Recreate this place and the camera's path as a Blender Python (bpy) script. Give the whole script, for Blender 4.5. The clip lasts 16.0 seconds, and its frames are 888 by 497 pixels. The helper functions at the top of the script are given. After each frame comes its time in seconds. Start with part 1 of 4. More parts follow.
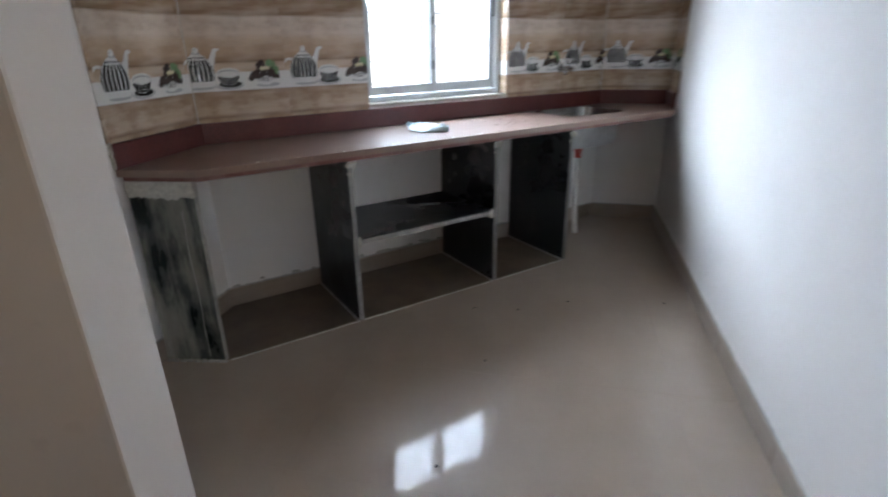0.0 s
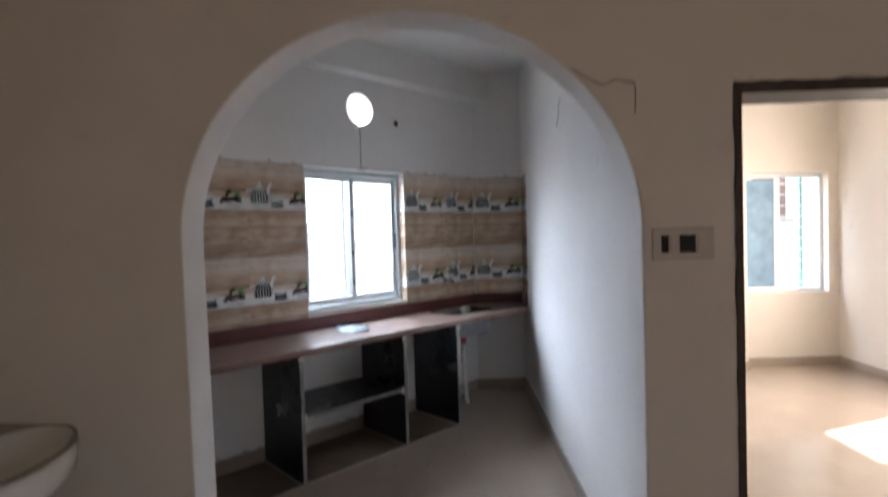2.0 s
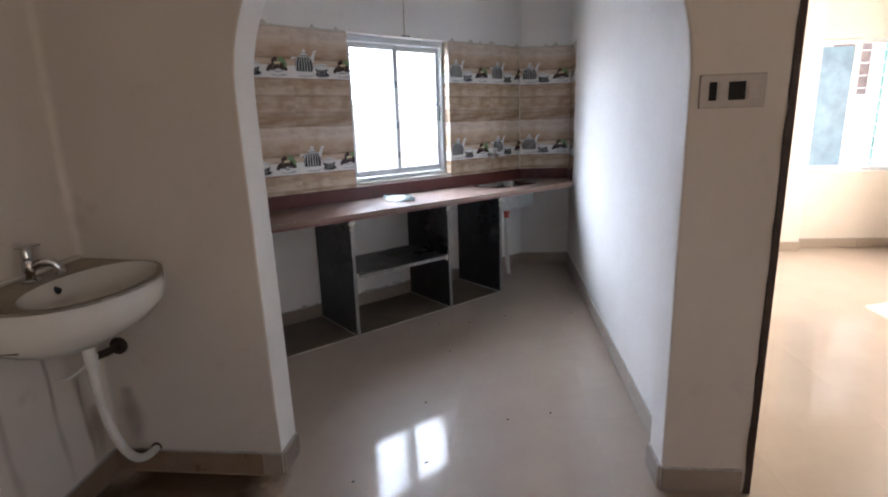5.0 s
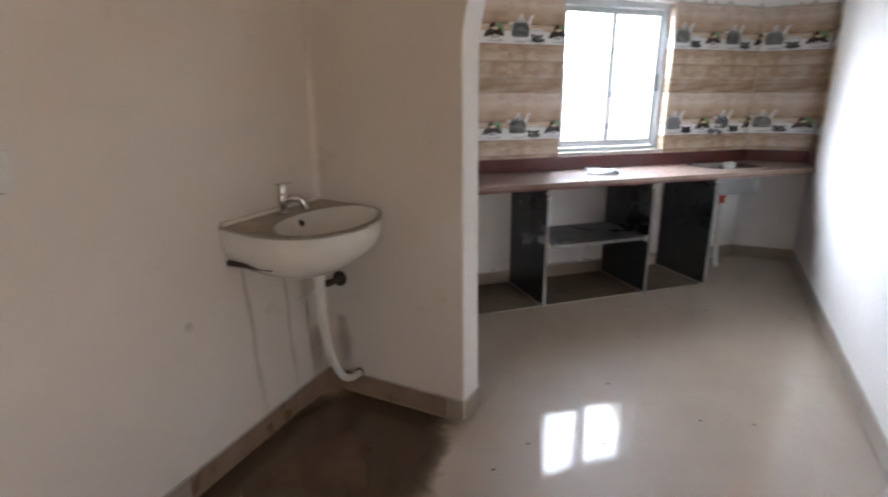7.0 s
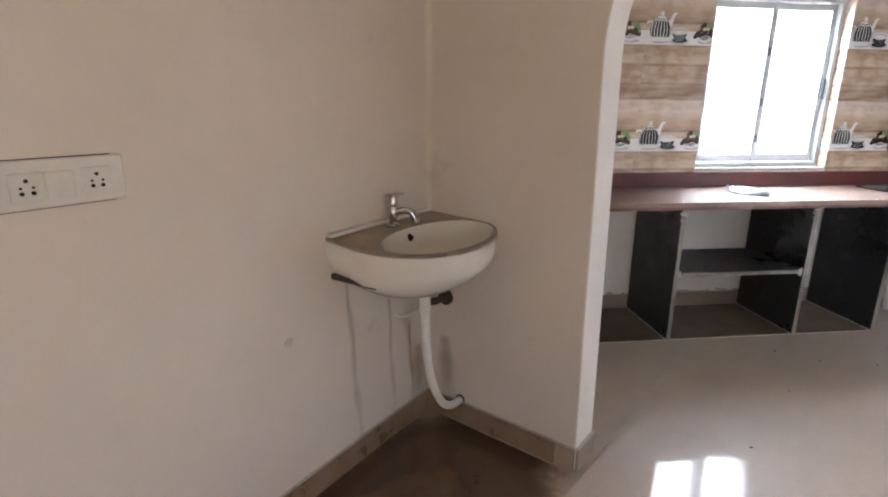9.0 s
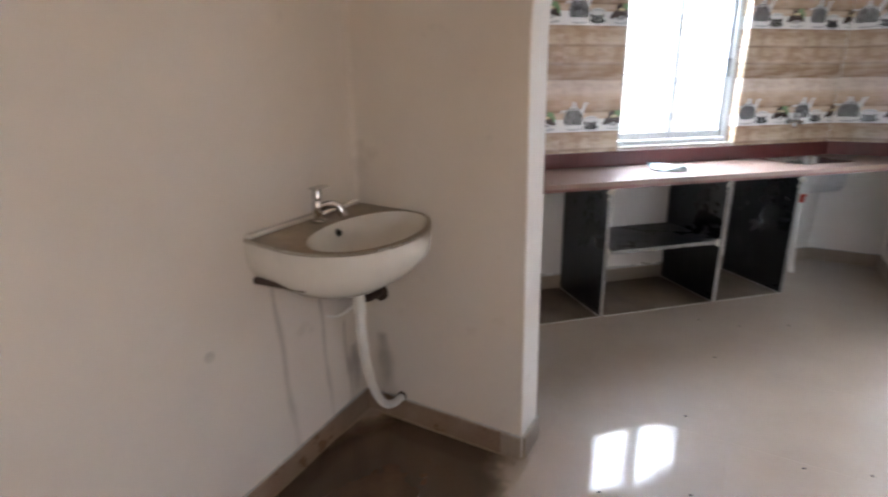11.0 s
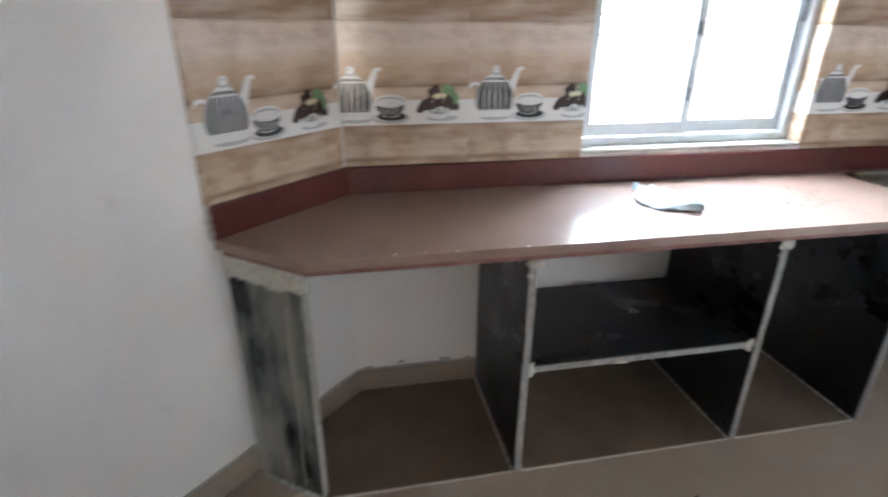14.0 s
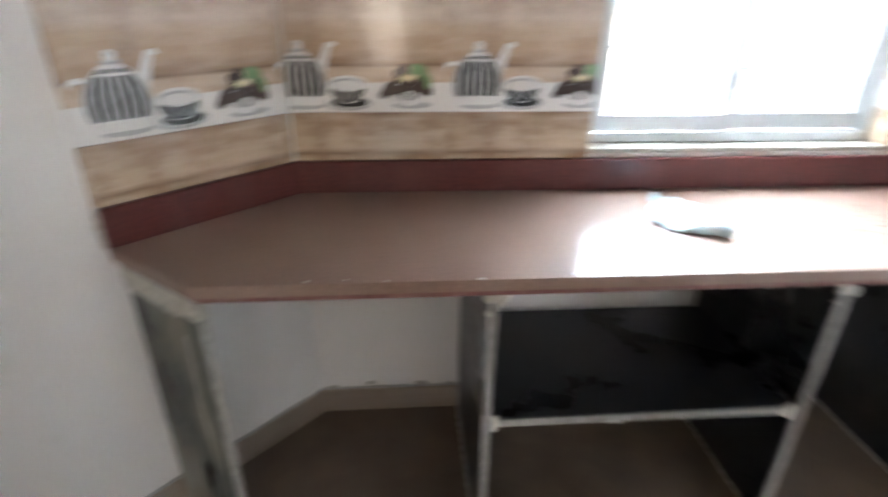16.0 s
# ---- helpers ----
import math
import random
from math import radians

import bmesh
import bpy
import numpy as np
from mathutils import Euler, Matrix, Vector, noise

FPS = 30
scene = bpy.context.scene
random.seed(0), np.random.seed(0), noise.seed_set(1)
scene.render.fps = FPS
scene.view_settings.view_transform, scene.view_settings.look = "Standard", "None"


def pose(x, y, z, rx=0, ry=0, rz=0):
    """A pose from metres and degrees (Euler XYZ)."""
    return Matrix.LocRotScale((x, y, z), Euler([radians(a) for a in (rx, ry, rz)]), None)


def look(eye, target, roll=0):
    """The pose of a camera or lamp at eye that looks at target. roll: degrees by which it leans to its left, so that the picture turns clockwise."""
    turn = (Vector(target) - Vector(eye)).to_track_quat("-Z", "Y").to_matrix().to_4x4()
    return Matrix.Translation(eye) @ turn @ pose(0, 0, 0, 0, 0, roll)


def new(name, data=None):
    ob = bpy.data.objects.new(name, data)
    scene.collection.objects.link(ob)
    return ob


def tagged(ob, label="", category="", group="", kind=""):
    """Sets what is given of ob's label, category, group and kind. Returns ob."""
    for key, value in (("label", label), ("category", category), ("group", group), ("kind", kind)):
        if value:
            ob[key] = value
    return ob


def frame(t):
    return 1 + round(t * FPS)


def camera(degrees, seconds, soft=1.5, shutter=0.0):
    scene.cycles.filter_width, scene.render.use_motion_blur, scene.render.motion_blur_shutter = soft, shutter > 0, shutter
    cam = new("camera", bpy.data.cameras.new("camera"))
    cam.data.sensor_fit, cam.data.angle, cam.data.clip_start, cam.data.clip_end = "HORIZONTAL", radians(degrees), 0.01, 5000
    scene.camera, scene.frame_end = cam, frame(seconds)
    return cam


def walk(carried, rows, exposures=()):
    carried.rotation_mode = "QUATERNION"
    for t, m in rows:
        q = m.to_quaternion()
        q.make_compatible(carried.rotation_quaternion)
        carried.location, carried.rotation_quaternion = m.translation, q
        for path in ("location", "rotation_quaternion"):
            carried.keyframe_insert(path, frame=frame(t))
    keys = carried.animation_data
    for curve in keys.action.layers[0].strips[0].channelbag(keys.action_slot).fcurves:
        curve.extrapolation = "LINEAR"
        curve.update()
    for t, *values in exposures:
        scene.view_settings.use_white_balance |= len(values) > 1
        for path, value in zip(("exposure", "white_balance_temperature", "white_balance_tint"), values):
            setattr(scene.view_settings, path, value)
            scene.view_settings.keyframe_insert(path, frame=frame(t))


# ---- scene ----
cam = camera(80.5, 16.0, 2.0, 0.6)
PATH = [
    (0, (0.944, 0.7, 1.214), (1.942, 2.27, 0.479), -0.9),
    (0.5, (0.79, 0.464, 1.248), (1.982, 1.931, 0.594), -0.8),
    (1, (0.565, 0.284, 1.319), (1.843, 1.717, 0.76), -0.4),
    (1.5, (0.399, 0.102, 1.374), (1.757, 1.53, 1.037), -0.4),
    (2, (0.279, -0.03, 1.443), (1.578, 1.311, 1.393), -1.7),
    (2.5, (0.159, -0.077, 1.495), (1.477, 1.238, 1.652), -2.9),
    (3, (0.134, -0.082, 1.485), (1.463, 1.221, 1.649), -2.6),
    (3.5, (0.178, -0.071, 1.422), (1.464, 1.281, 1.345), -1.9),
    (4, (0.21, -0.095, 1.341), (1.424, 1.291, 1.036), -1.7),
    (4.2, (0.217, -0.106, 1.337), (1.41, 1.288, 0.988), -1.8),
    (6.3, (0.23, -0.102, 1.3), (1.206, 1.562, 0.771), -1.1),
    (6.5, (0.216, -0.1, 1.298), (1.096, 1.617, 0.771), -0.9),
    (7, (0.171, -0.069, 1.288), (0.775, 1.758, 0.743), -0.3),
    (7.5, (0.131, -0.002, 1.289), (0.59, 1.864, 0.736), 0.1),
    (8, (0.09, 0.062, 1.283), (0.501, 1.939, 0.73), 0.3),
    (8.5, (0.132, 0.115, 1.284), (0.425, 2.02, 0.748), 0.2),
    (8.7, (0.165, 0.133, 1.287), (0.395, 2.048, 0.759), 0.4),
    (10.8, (0.183, 0.185, 1.302), (0.546, 2.066, 0.729), -0.8),
    (11, (0.179, 0.239, 1.287), (0.664, 2.091, 0.707), -0.8),
    (11.5, (0.364, 0.348, 1.291), (1.011, 2.139, 0.68), -1.0),
    (12, (0.587, 0.533, 1.288), (1.28, 2.304, 0.668), -0.4),
    (12.5, (0.79, 0.838, 1.266), (1.46, 2.618, 0.649), 0.0),
    (13, (0.969, 1.107, 1.249), (1.431, 2.947, 0.615), 0.0),
    (13.5, (1.206, 1.296, 1.26), (1.404, 3.168, 0.585), -0.0),
    (14, (1.293, 1.536, 1.322), (1.629, 3.222, 0.589), 0.5),
    (14.5, (1.395, 1.628, 1.335), (2.18, 3.175, 0.64), 0.8),
    (15, (1.476, 1.649, 1.342), (2.59, 2.997, 0.687), 1.2),
    (15.5, (1.516, 1.696, 1.329), (2.448, 3.156, 0.63), 1.4),
    (16, (1.604, 1.807, 1.3), (1.731, 3.489, 0.498), 0.6),
]

EXPOSURES = [
    (0.0, 2.85, 6000, 10), (0.5, 2.85, 6150, 11), (1.0, 2.67, 6150, 12), (1.5, 2.47, 5950, 12), (2.0, 2.5, 6000, 13), (2.5, 2.55, 6050, 14),
    (3.0, 2.65, 6050, 14), (3.5, 2.91, 6150, 15), (4.0, 2.93, 6150, 15), (6.5, 3.0, 6000, 13), (7.0, 3.4, 6300, 13), (7.5, 3.68, 6420, 12),
    (8.0, 3.66, 6480, 13), (8.5, 3.78, 6420, 14), (11.0, 3.74, 6240, 14), (11.5, 3.4, 6350, 13), (12.0, 3.4, 6250, 11), (12.5, 3.45, 6170, 11),
    (13.5, 3.45, 6020, 10), (14.0, 3.7, 6120, 10), (14.5, 3.45, 6400, 11), (15.0, 2.5, 6400, 10), (15.5, 2.35, 6500, 10), (16.0, 3.7, 6400, 10),
]
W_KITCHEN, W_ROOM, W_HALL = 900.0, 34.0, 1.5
S = 0.934  # metres in one unit of the plan below
walk(cam, [(t, look(eye, target, roll)) for t, eye, target, roll in PATH], EXPOSURES)

HOUSE = Matrix.Rotation(radians(-45), 4, "Z")  # x along the arch wall, y into the kitchen
WORLD = Matrix.Identity(4)  # x along the kitchen's window wall


# ---- light ----
def spot_at(frame_m, x, y, z):
    return Matrix.Translation((frame_m @ Vector((x, y, z))) * S)


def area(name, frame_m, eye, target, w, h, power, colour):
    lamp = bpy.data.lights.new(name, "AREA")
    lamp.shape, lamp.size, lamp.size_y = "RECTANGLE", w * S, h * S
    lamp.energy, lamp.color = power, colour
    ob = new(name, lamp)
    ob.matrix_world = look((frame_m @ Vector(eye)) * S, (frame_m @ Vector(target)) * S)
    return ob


world = bpy.data.worlds.new("sky")
scene.world = world
world.use_nodes = True
wn = world.node_tree.nodes
sky = wn.new("ShaderNodeTexSky")
sky.sky_type, sky.sun_disc = "NISHITA", False
SUN_TO = (HOUSE @ Vector((0.93, 0.36, 0.0))).normalized()
SUN_UP = 48.0
sky.sun_elevation = radians(SUN_UP)
sky.sun_rotation = math.atan2(SUN_TO.x, SUN_TO.y)
world.node_tree.links.new(sky.outputs["Color"], wn["Background"].inputs["Color"])
wn["Background"].inputs["Strength"].default_value = 0.12
sun = bpy.data.lights.new("sun", "SUN")
sun.energy, sun.angle, sun.color = 4.0, radians(0.5), (1.0, 0.93, 0.82)
sun_ob = new("sun", sun)
toward = SUN_TO * math.cos(radians(SUN_UP)) + Vector((0, 0, math.sin(radians(SUN_UP))))
sun_ob.matrix_world = look(toward * 30, (0, 0, 0))
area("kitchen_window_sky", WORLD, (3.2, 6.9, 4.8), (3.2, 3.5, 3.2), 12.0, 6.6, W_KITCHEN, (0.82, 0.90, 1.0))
area("room_window_sky", HOUSE, (4.56, 4.35, 1.5), (0.0, 4.35, 1.3), 0.9, 1.2, W_ROOM, (1.0, 0.87, 0.71))
area("hall_opening_sky", HOUSE, (3.42, -1.25, 1.3), (-1.3, -0.9, 1.1), 0.8, 1.7, W_HALL, (1.0, 0.80, 0.655))


# ---- materials ----
def nodes_of(name):
    m = bpy.data.materials.new(name)
    m.use_nodes = True
    t = m.node_tree
    return m, t, t.nodes["Principled BSDF"]


def noise_of(t, scale, detail=6.0, rough=0.6, stretch=None, coords="Object"):
    tc = t.nodes.new("ShaderNodeTexCoord")
    n = t.nodes.new("ShaderNodeTexNoise")
    n.inputs["Scale"].default_value, n.inputs["Detail"].default_value = scale, detail
    n.inputs["Roughness"].default_value = rough
    out = tc.outputs[coords]
    if stretch:
        mp = t.nodes.new("ShaderNodeMapping")
        mp.inputs["Scale"].default_value = stretch
        t.links.new(out, mp.inputs["Vector"])
        out = mp.outputs["Vector"]
    t.links.new(out, n.inputs["Vector"])
    return n.outputs["Fac"]


def ramp(t, fac, stops, how="LINEAR"):
    r = t.nodes.new("ShaderNodeValToRGB")
    r.color_ramp.interpolation = how
    els = r.color_ramp.elements
    while len(els) < len(stops):
        els.new(0.5)
    for e, (p, c) in zip(els, stops):
        e.position, e.color = p, (*c, 1) if len(c) == 3 else c
    t.links.new(fac, r.inputs["Fac"])
    return r.outputs["Color"]


def mix(t, fac, a, b, how="MIX"):
    n = t.nodes.new("ShaderNodeMix")
    n.data_type, n.blend_type = "RGBA", how
    for key, v in (("Factor", fac), ("A", a), ("B", b)):
        sock = [s for s in n.inputs if s.name == key and (s.type == ("VALUE" if key == "Factor" else "RGBA"))][0]
        if isinstance(v, bpy.types.NodeSocket):
            t.links.new(v, sock)
        else:
            sock.default_value = v if key == "Factor" else (*v, 1)
    return [o for o in n.outputs if o.type == "RGBA"][0]


def bump(t, p, height, strength, dist=0.01):
    b = t.nodes.new("ShaderNodeBump")
    b.inputs["Strength"].default_value, b.inputs["Distance"].default_value = strength, dist
    t.links.new(height, b.inputs["Height"])
    t.links.new(b.outputs["Normal"], p.inputs["Normal"])


def plain(name, colour, rough=0.5, metal=0.0, vary=0.15, scale=30.0, bumpy=0.0, spec=0.5):
    m, t, p = nodes_of(name)
    n = noise_of(t, scale)
    dark = tuple(c * (1 - vary) for c in colour)
    light = tuple(min(1.0, c * (1 + vary)) for c in colour)
    t.links.new(ramp(t, n, [(0.3, dark), (0.7, light)]), p.inputs["Base Color"])
    p.inputs["Roughness"].default_value, p.inputs["Metallic"].default_value = rough, metal
    p.inputs["Specular IOR Level"].default_value = spec
    if bumpy:
        bump(t, p, n, bumpy)
    return m


def painted(name, colour, stain):
    """Distemper on plaster: faint cloudy stains, roller grain and hand-plastered unevenness."""
    m, t, p = nodes_of(name)
    big = ramp(t, noise_of(t, 1.6, 5.0, 0.6), [(0.35, (0, 0, 0)), (0.75, (1, 1, 1))])
    grime = t.nodes.new("ShaderNodeMath")
    grime.operation = "MULTIPLY"
    grime.inputs[1].default_value = 0.55
    t.links.new(big, grime.inputs[0])
    c = mix(t, grime.outputs[0], colour, stain)
    spots = ramp(t, noise_of(t, 9.0, 3.0, 0.5), [(0.66, (0, 0, 0)), (0.78, (0.35, 0.35, 0.35))])
    c = mix(t, spots, c, tuple(v * 0.8 for v in stain))
    t.links.new(c, p.inputs["Base Color"])
    p.inputs["Roughness"].default_value = 0.62
    p.inputs["Specular IOR Level"].default_value = 0.25
    bump(t, p, noise_of(t, 14.0, 8.0, 0.65), 0.12, 0.01)
    return m


def vitrified(name, base, dust):
    m, t, p = nodes_of(name)
    info = t.nodes.new("ShaderNodeObjectInfo")
    cloud = noise_of(t, 3.0, 6.0, 0.6)
    c = ramp(t, cloud, [(0.3, tuple(v * 0.93 for v in base)), (0.7, tuple(v * 1.05 for v in base))])
    tone = ramp(t, info.outputs["Random"], [(0.0, (0, 0, 0)), (1.0, (0.12, 0.12, 0.12))])
    c = mix(t, tone, c, tuple(v * 0.8 for v in base))
    film = ramp(t, noise_of(t, 2.2, 7.0, 0.65, coords="Generated"), [(0.42, (0, 0, 0)), (0.72, (0.5, 0.5, 0.5))])
    c = mix(t, film, c, dust)
    t.links.new(c, p.inputs["Base Color"])
    r = ramp(t, noise_of(t, 5.0, 7.0, 0.7), [(0.35, (0.03, 0.03, 0.03)), (0.75, (0.12, 0.12, 0.12))])
    t.links.new(r, p.inputs["Roughness"])
    p.inputs["Specular IOR Level"].default_value = 0.33
    bump(t, p, noise_of(t, 1.5, 2.0), 0.02, 0.01)
    p.inputs["Coat Weight"].default_value, p.inputs["Coat Roughness"].default_value = 1.0, 0.45
    return m


def stone(name, base, dust, amount, scale, rough, detail=8.0, stretch=None, relief=0.05):
    """Polished stone under patches of dry dust."""
    m, t, p = nodes_of(name)
    grain = ramp(t, noise_of(t, 160.0, 3.0), [(0.35, tuple(v * 0.75 for v in base)), (0.65, tuple(v * 1.25 for v in base))])
    patch = noise_of(t, scale, detail, 0.62, stretch)
    film = ramp(t, patch, [(max(0.05, 0.5 - amount), (0, 0, 0)), (0.9 - amount * 0.4, (1, 1, 1))])
    c = mix(t, film, grain, dust)
    t.links.new(c, p.inputs["Base Color"])
    r = ramp(t, patch, [(0.3, (rough, rough, rough)), (0.75, (min(1, rough + 0.28),) * 3)])
    t.links.new(r, p.inputs["Roughness"])
    bump(t, p, noise_of(t, scale * 3, 6.0), relief, 0.003)
    return m


TILE_H, TILE_W = 0.328, 0.494


def tile_skin(name, stops):
    """Glazed wall tile printed with timber and stone courses, running across the tile."""
    m, t, p = nodes_of(name)
    tc = t.nodes.new("ShaderNodeTexCoord")
    sep = t.nodes.new("ShaderNodeSeparateXYZ")
    t.links.new(tc.outputs["Object"], sep.inputs[0])
    wob = t.nodes.new("ShaderNodeMath")
    wob.operation = "MULTIPLY_ADD"
    wob.inputs[1].default_value = 0.05
    t.links.new(noise_of(t, 7.0, 4.0, 0.6, (1.0, 1.0, 3.0)), wob.inputs[0])
    div = t.nodes.new("ShaderNodeMath")
    div.operation = "DIVIDE"
    div.inputs[1].default_value = TILE_H * S
    t.links.new(sep.outputs["Z"], div.inputs[0])
    sub = t.nodes.new("ShaderNodeMath")
    sub.operation = "SUBTRACT"
    sub.inputs[1].default_value = 0.025
    t.links.new(div.outputs[0], sub.inputs[0])
    t.links.new(sub.outputs[0], wob.inputs[2])
    c = ramp(t, wob.outputs[0], stops)
    cloud = ramp(t, noise_of(t, 10.0, 4.0, 0.55, (1.0, 1.0, 2.0)), [(0.44, (0, 0, 0)), (0.66, (0.42, 0.42, 0.42))] if name == "decor_tile" else [(0.44, (0, 0, 0)), (0.60, (0.62, 0.62, 0.62))])
    c = mix(t, cloud, c, (0.30, 0.185, 0.115))
    grain = ramp(t, noise_of(t, 9.0, 2.0, 0.5, (0.5, 0.5, 3.0)), [(0.42, (0, 0, 0)), (0.68, (0.38, 0.38, 0.38))])
    c = mix(t, grain, c, (0.80, 0.67, 0.54))
    if name == "decor_tile":
        white = t.nodes.new("ShaderNodeMath")
        white.operation = "LESS_THAN"
        white.inputs[1].default_value = 0.082 * S
        t.links.new(sep.outputs["Z"], white.inputs[0])
        c = mix(t, white.outputs[0], c, (0.78, 0.77, 0.74))
    t.links.new(c, p.inputs["Base Color"])
    p.inputs["Roughness"].default_value = 0.13
    p.inputs["Specular IOR Level"].default_value = 0.5
    bump(t, p, noise_of(t, 5.0, 2.0), 0.03, 0.01)
    return m


def glassy(name, colour, rough=0.0):
    m, t, p = nodes_of(name)
    p.inputs["Base Color"].default_value = (*colour, 1)
    p.inputs["Transmission Weight"].default_value, p.inputs["Roughness"].default_value = 1.0, rough
    p.inputs["IOR"].default_value = 1.45
    return m


WALL = painted("cream_distemper", (0.672, 0.62, 0.56), (0.575, 0.513, 0.445))
KITCHENWALL = painted("white_kitchen_distemper", (0.82, 0.805, 0.78), (0.73, 0.70, 0.66))
CEIL = painted("white_distemper", (0.81, 0.795, 0.76), (0.72, 0.70, 0.66))
FLOOR = vitrified("beige_vitrified_tile", (0.37, 0.295, 0.23), (0.31, 0.24, 0.18))
GROUT = plain("cement_grout", (0.30, 0.235, 0.18), 0.9, vary=0.3)
SKIRT = vitrified("beige_skirting_tile", (0.34, 0.28, 0.22), (0.26, 0.205, 0.155))
GRANITE = stone("black_granite", (0.012, 0.014, 0.018), (0.075, 0.070, 0.064), -0.08, 3.0, 0.2, 4.0)
SMEARED, st, spb = nodes_of("cement_smeared_granite")
smear = noise_of(st, 6.5, 9.0, 0.6, (1.0, 1.0, 0.26))
tint = ramp(st, smear, [(0.40, (0.012, 0.017, 0.018)), (0.47, (0.05, 0.055, 0.05)), (0.53, (0.20, 0.195, 0.165)), (0.68, (0.36, 0.345, 0.29))])
st.links.new(tint, spb.inputs["Base Color"])
st.links.new(ramp(st, smear, [(0.42, (0.2, 0.2, 0.2)), (0.55, (0.8, 0.8, 0.8))]), spb.inputs["Roughness"])
bump(st, spb, smear, 0.25, 0.006)
CEMENT = plain("grey_cement", (0.42, 0.405, 0.37), 0.9, vary=0.25, scale=60, bumpy=0.5)
EDGEGREY = plain("sawn_stone_edge", (0.27, 0.265, 0.25), 0.8, vary=0.3, scale=40, bumpy=0.3)
PUTTY = plain("white_putty", (0.52, 0.50, 0.44), 0.85, vary=0.2, scale=70, bumpy=0.5)
REDTOP = stone("dusty_red_stone", (0.21, 0.120, 0.090), (0.31, 0.228, 0.184), 0.34, 1.6, 0.12, 3.0, None, 0.0)
red_skin = REDTOP.node_tree.nodes["Principled BSDF"]
red_skin.id_data.links.remove(red_skin.inputs["Roughness"].links[0])
red_skin.inputs["Roughness"].default_value = 0.17
red_skin.inputs["Specular IOR Level"].default_value = 0.26
red_skin.inputs["Coat Weight"].default_value, red_skin.inputs["Coat Roughness"].default_value = 0.5, 0.5
REDBACK = stone("deep_red_stone", (0.105, 0.021, 0.018), (0.17, 0.058, 0.047), 0.0, 5.0, 0.25)
EDGE = stone("rough_red_edge", (0.17, 0.062, 0.05), (0.29, 0.20, 0.165), 0.06, 14.0, 0.5)
DECOR = tile_skin("decor_tile", [(0.0, (0.55, 0.42, 0.3)), (0.27, (0.56, 0.43, 0.31)), (0.37, (0.54, 0.41, 0.29)), (0.395, (0.20, 0.13, 0.085)), (0.42, (0.36, 0.25, 0.16)), (0.50, (0.50, 0.36, 0.24)), (0.68, (0.56, 0.42, 0.29)), (0.76, (0.66, 0.55, 0.46)), (0.97, (0.66, 0.56, 0.47)), (1.0, (0.45, 0.34, 0.24))])
PLAIN = tile_skin("stone_course_tile", [(0.0, (0.24, 0.16, 0.10)), (0.10, (0.33, 0.23, 0.15)), (0.26, (0.40, 0.29, 0.19)), (0.30, (0.22, 0.15, 0.10)), (0.34, (0.52, 0.39, 0.27)), (0.60, (0.50, 0.38, 0.26)), (0.64, (0.25, 0.17, 0.11)), (0.68, (0.54, 0.42, 0.29)), (0.94, (0.47, 0.35, 0.24)), (1.0, (0.28, 0.19, 0.12))])
P_BLACK = plain("print_black", (0.010, 0.013, 0.018), 0.2, vary=0.2)
P_WHITE = plain("print_white", (0.76, 0.76, 0.74), 0.13, vary=0.04)
P_GREY = plain("print_grey", (0.45, 0.46, 0.46), 0.13, vary=0.1)
P_CAKE = plain("print_brown", (0.055, 0.035, 0.028), 0.13, vary=0.3)
P_GREEN = plain("print_green", (0.17, 0.27, 0.13), 0.13, vary=0.3)
P_CREAM = plain("print_cream", (0.75, 0.68, 0.42), 0.13, vary=0.1)
ALU = plain("pale_aluminium", (0.56, 0.59, 0.60), 0.35, 0.3, 0.06, 40)
DARKSEAL = plain("grey_gasket", (0.16, 0.17, 0.18), 0.6)
IRON = plain("painted_iron_bar", (0.72, 0.73, 0.74), 0.45, vary=0.1)
GLASS = glassy("dusty_tinted_glass", (0.80, 0.81, 0.81), 0.08)
TEAL = plain("blue_tinted_sash", (0.20, 0.33, 0.46), 0.55, vary=0.2, scale=6)
TEALPAINT = plain("teal_shutter_paint", (0.24, 0.47, 0.45), 0.5, vary=0.2)
CHROME = plain("chrome", (0.62, 0.62, 0.62), 0.12, 1.0, 0.1)
STEEL = plain("brushed_steel", (0.33, 0.33, 0.32), 0.22, 1.0, 0.15, 25)
SHELL = plain("dull_pressed_steel", (0.56, 0.57, 0.57), 0.42, 0.8, 0.12, 25)
CERAMIC = plain("dusty_white_ceramic", (0.70, 0.67, 0.61), 0.14, vary=0.06, scale=5)
GRIME = plain("grimy_ceramic_rim", (0.25, 0.195, 0.13), 0.35, vary=0.4, scale=7)
PVC = plain("white_pvc", (0.68, 0.67, 0.63), 0.4, vary=0.1, scale=20)
PLATE = plain("white_switch_plate", (0.64, 0.625, 0.585), 0.3, vary=0.05)
DUSTYPLATE = plain("dusty_beige_plate", (0.50, 0.45, 0.405), 0.45, vary=0.08)
DARK = plain("dark_hole", (0.012, 0.011, 0.010), 0.8)
RUST = plain("rusty_iron", (0.06, 0.04, 0.03), 0.7, 0.3, 0.4, 60, 0.3)
BROWN = plain("brown_door_timber", (0.040, 0.021, 0.013), 0.6, vary=0.4, scale=25, bumpy=0.3)
OUTTIMBER = plain("faded_outside_timber", (0.20, 0.145, 0.12), 0.7, vary=0.3, scale=12)
REDPLASTIC = plain("red_plastic", (0.45, 0.04, 0.02), 0.35)
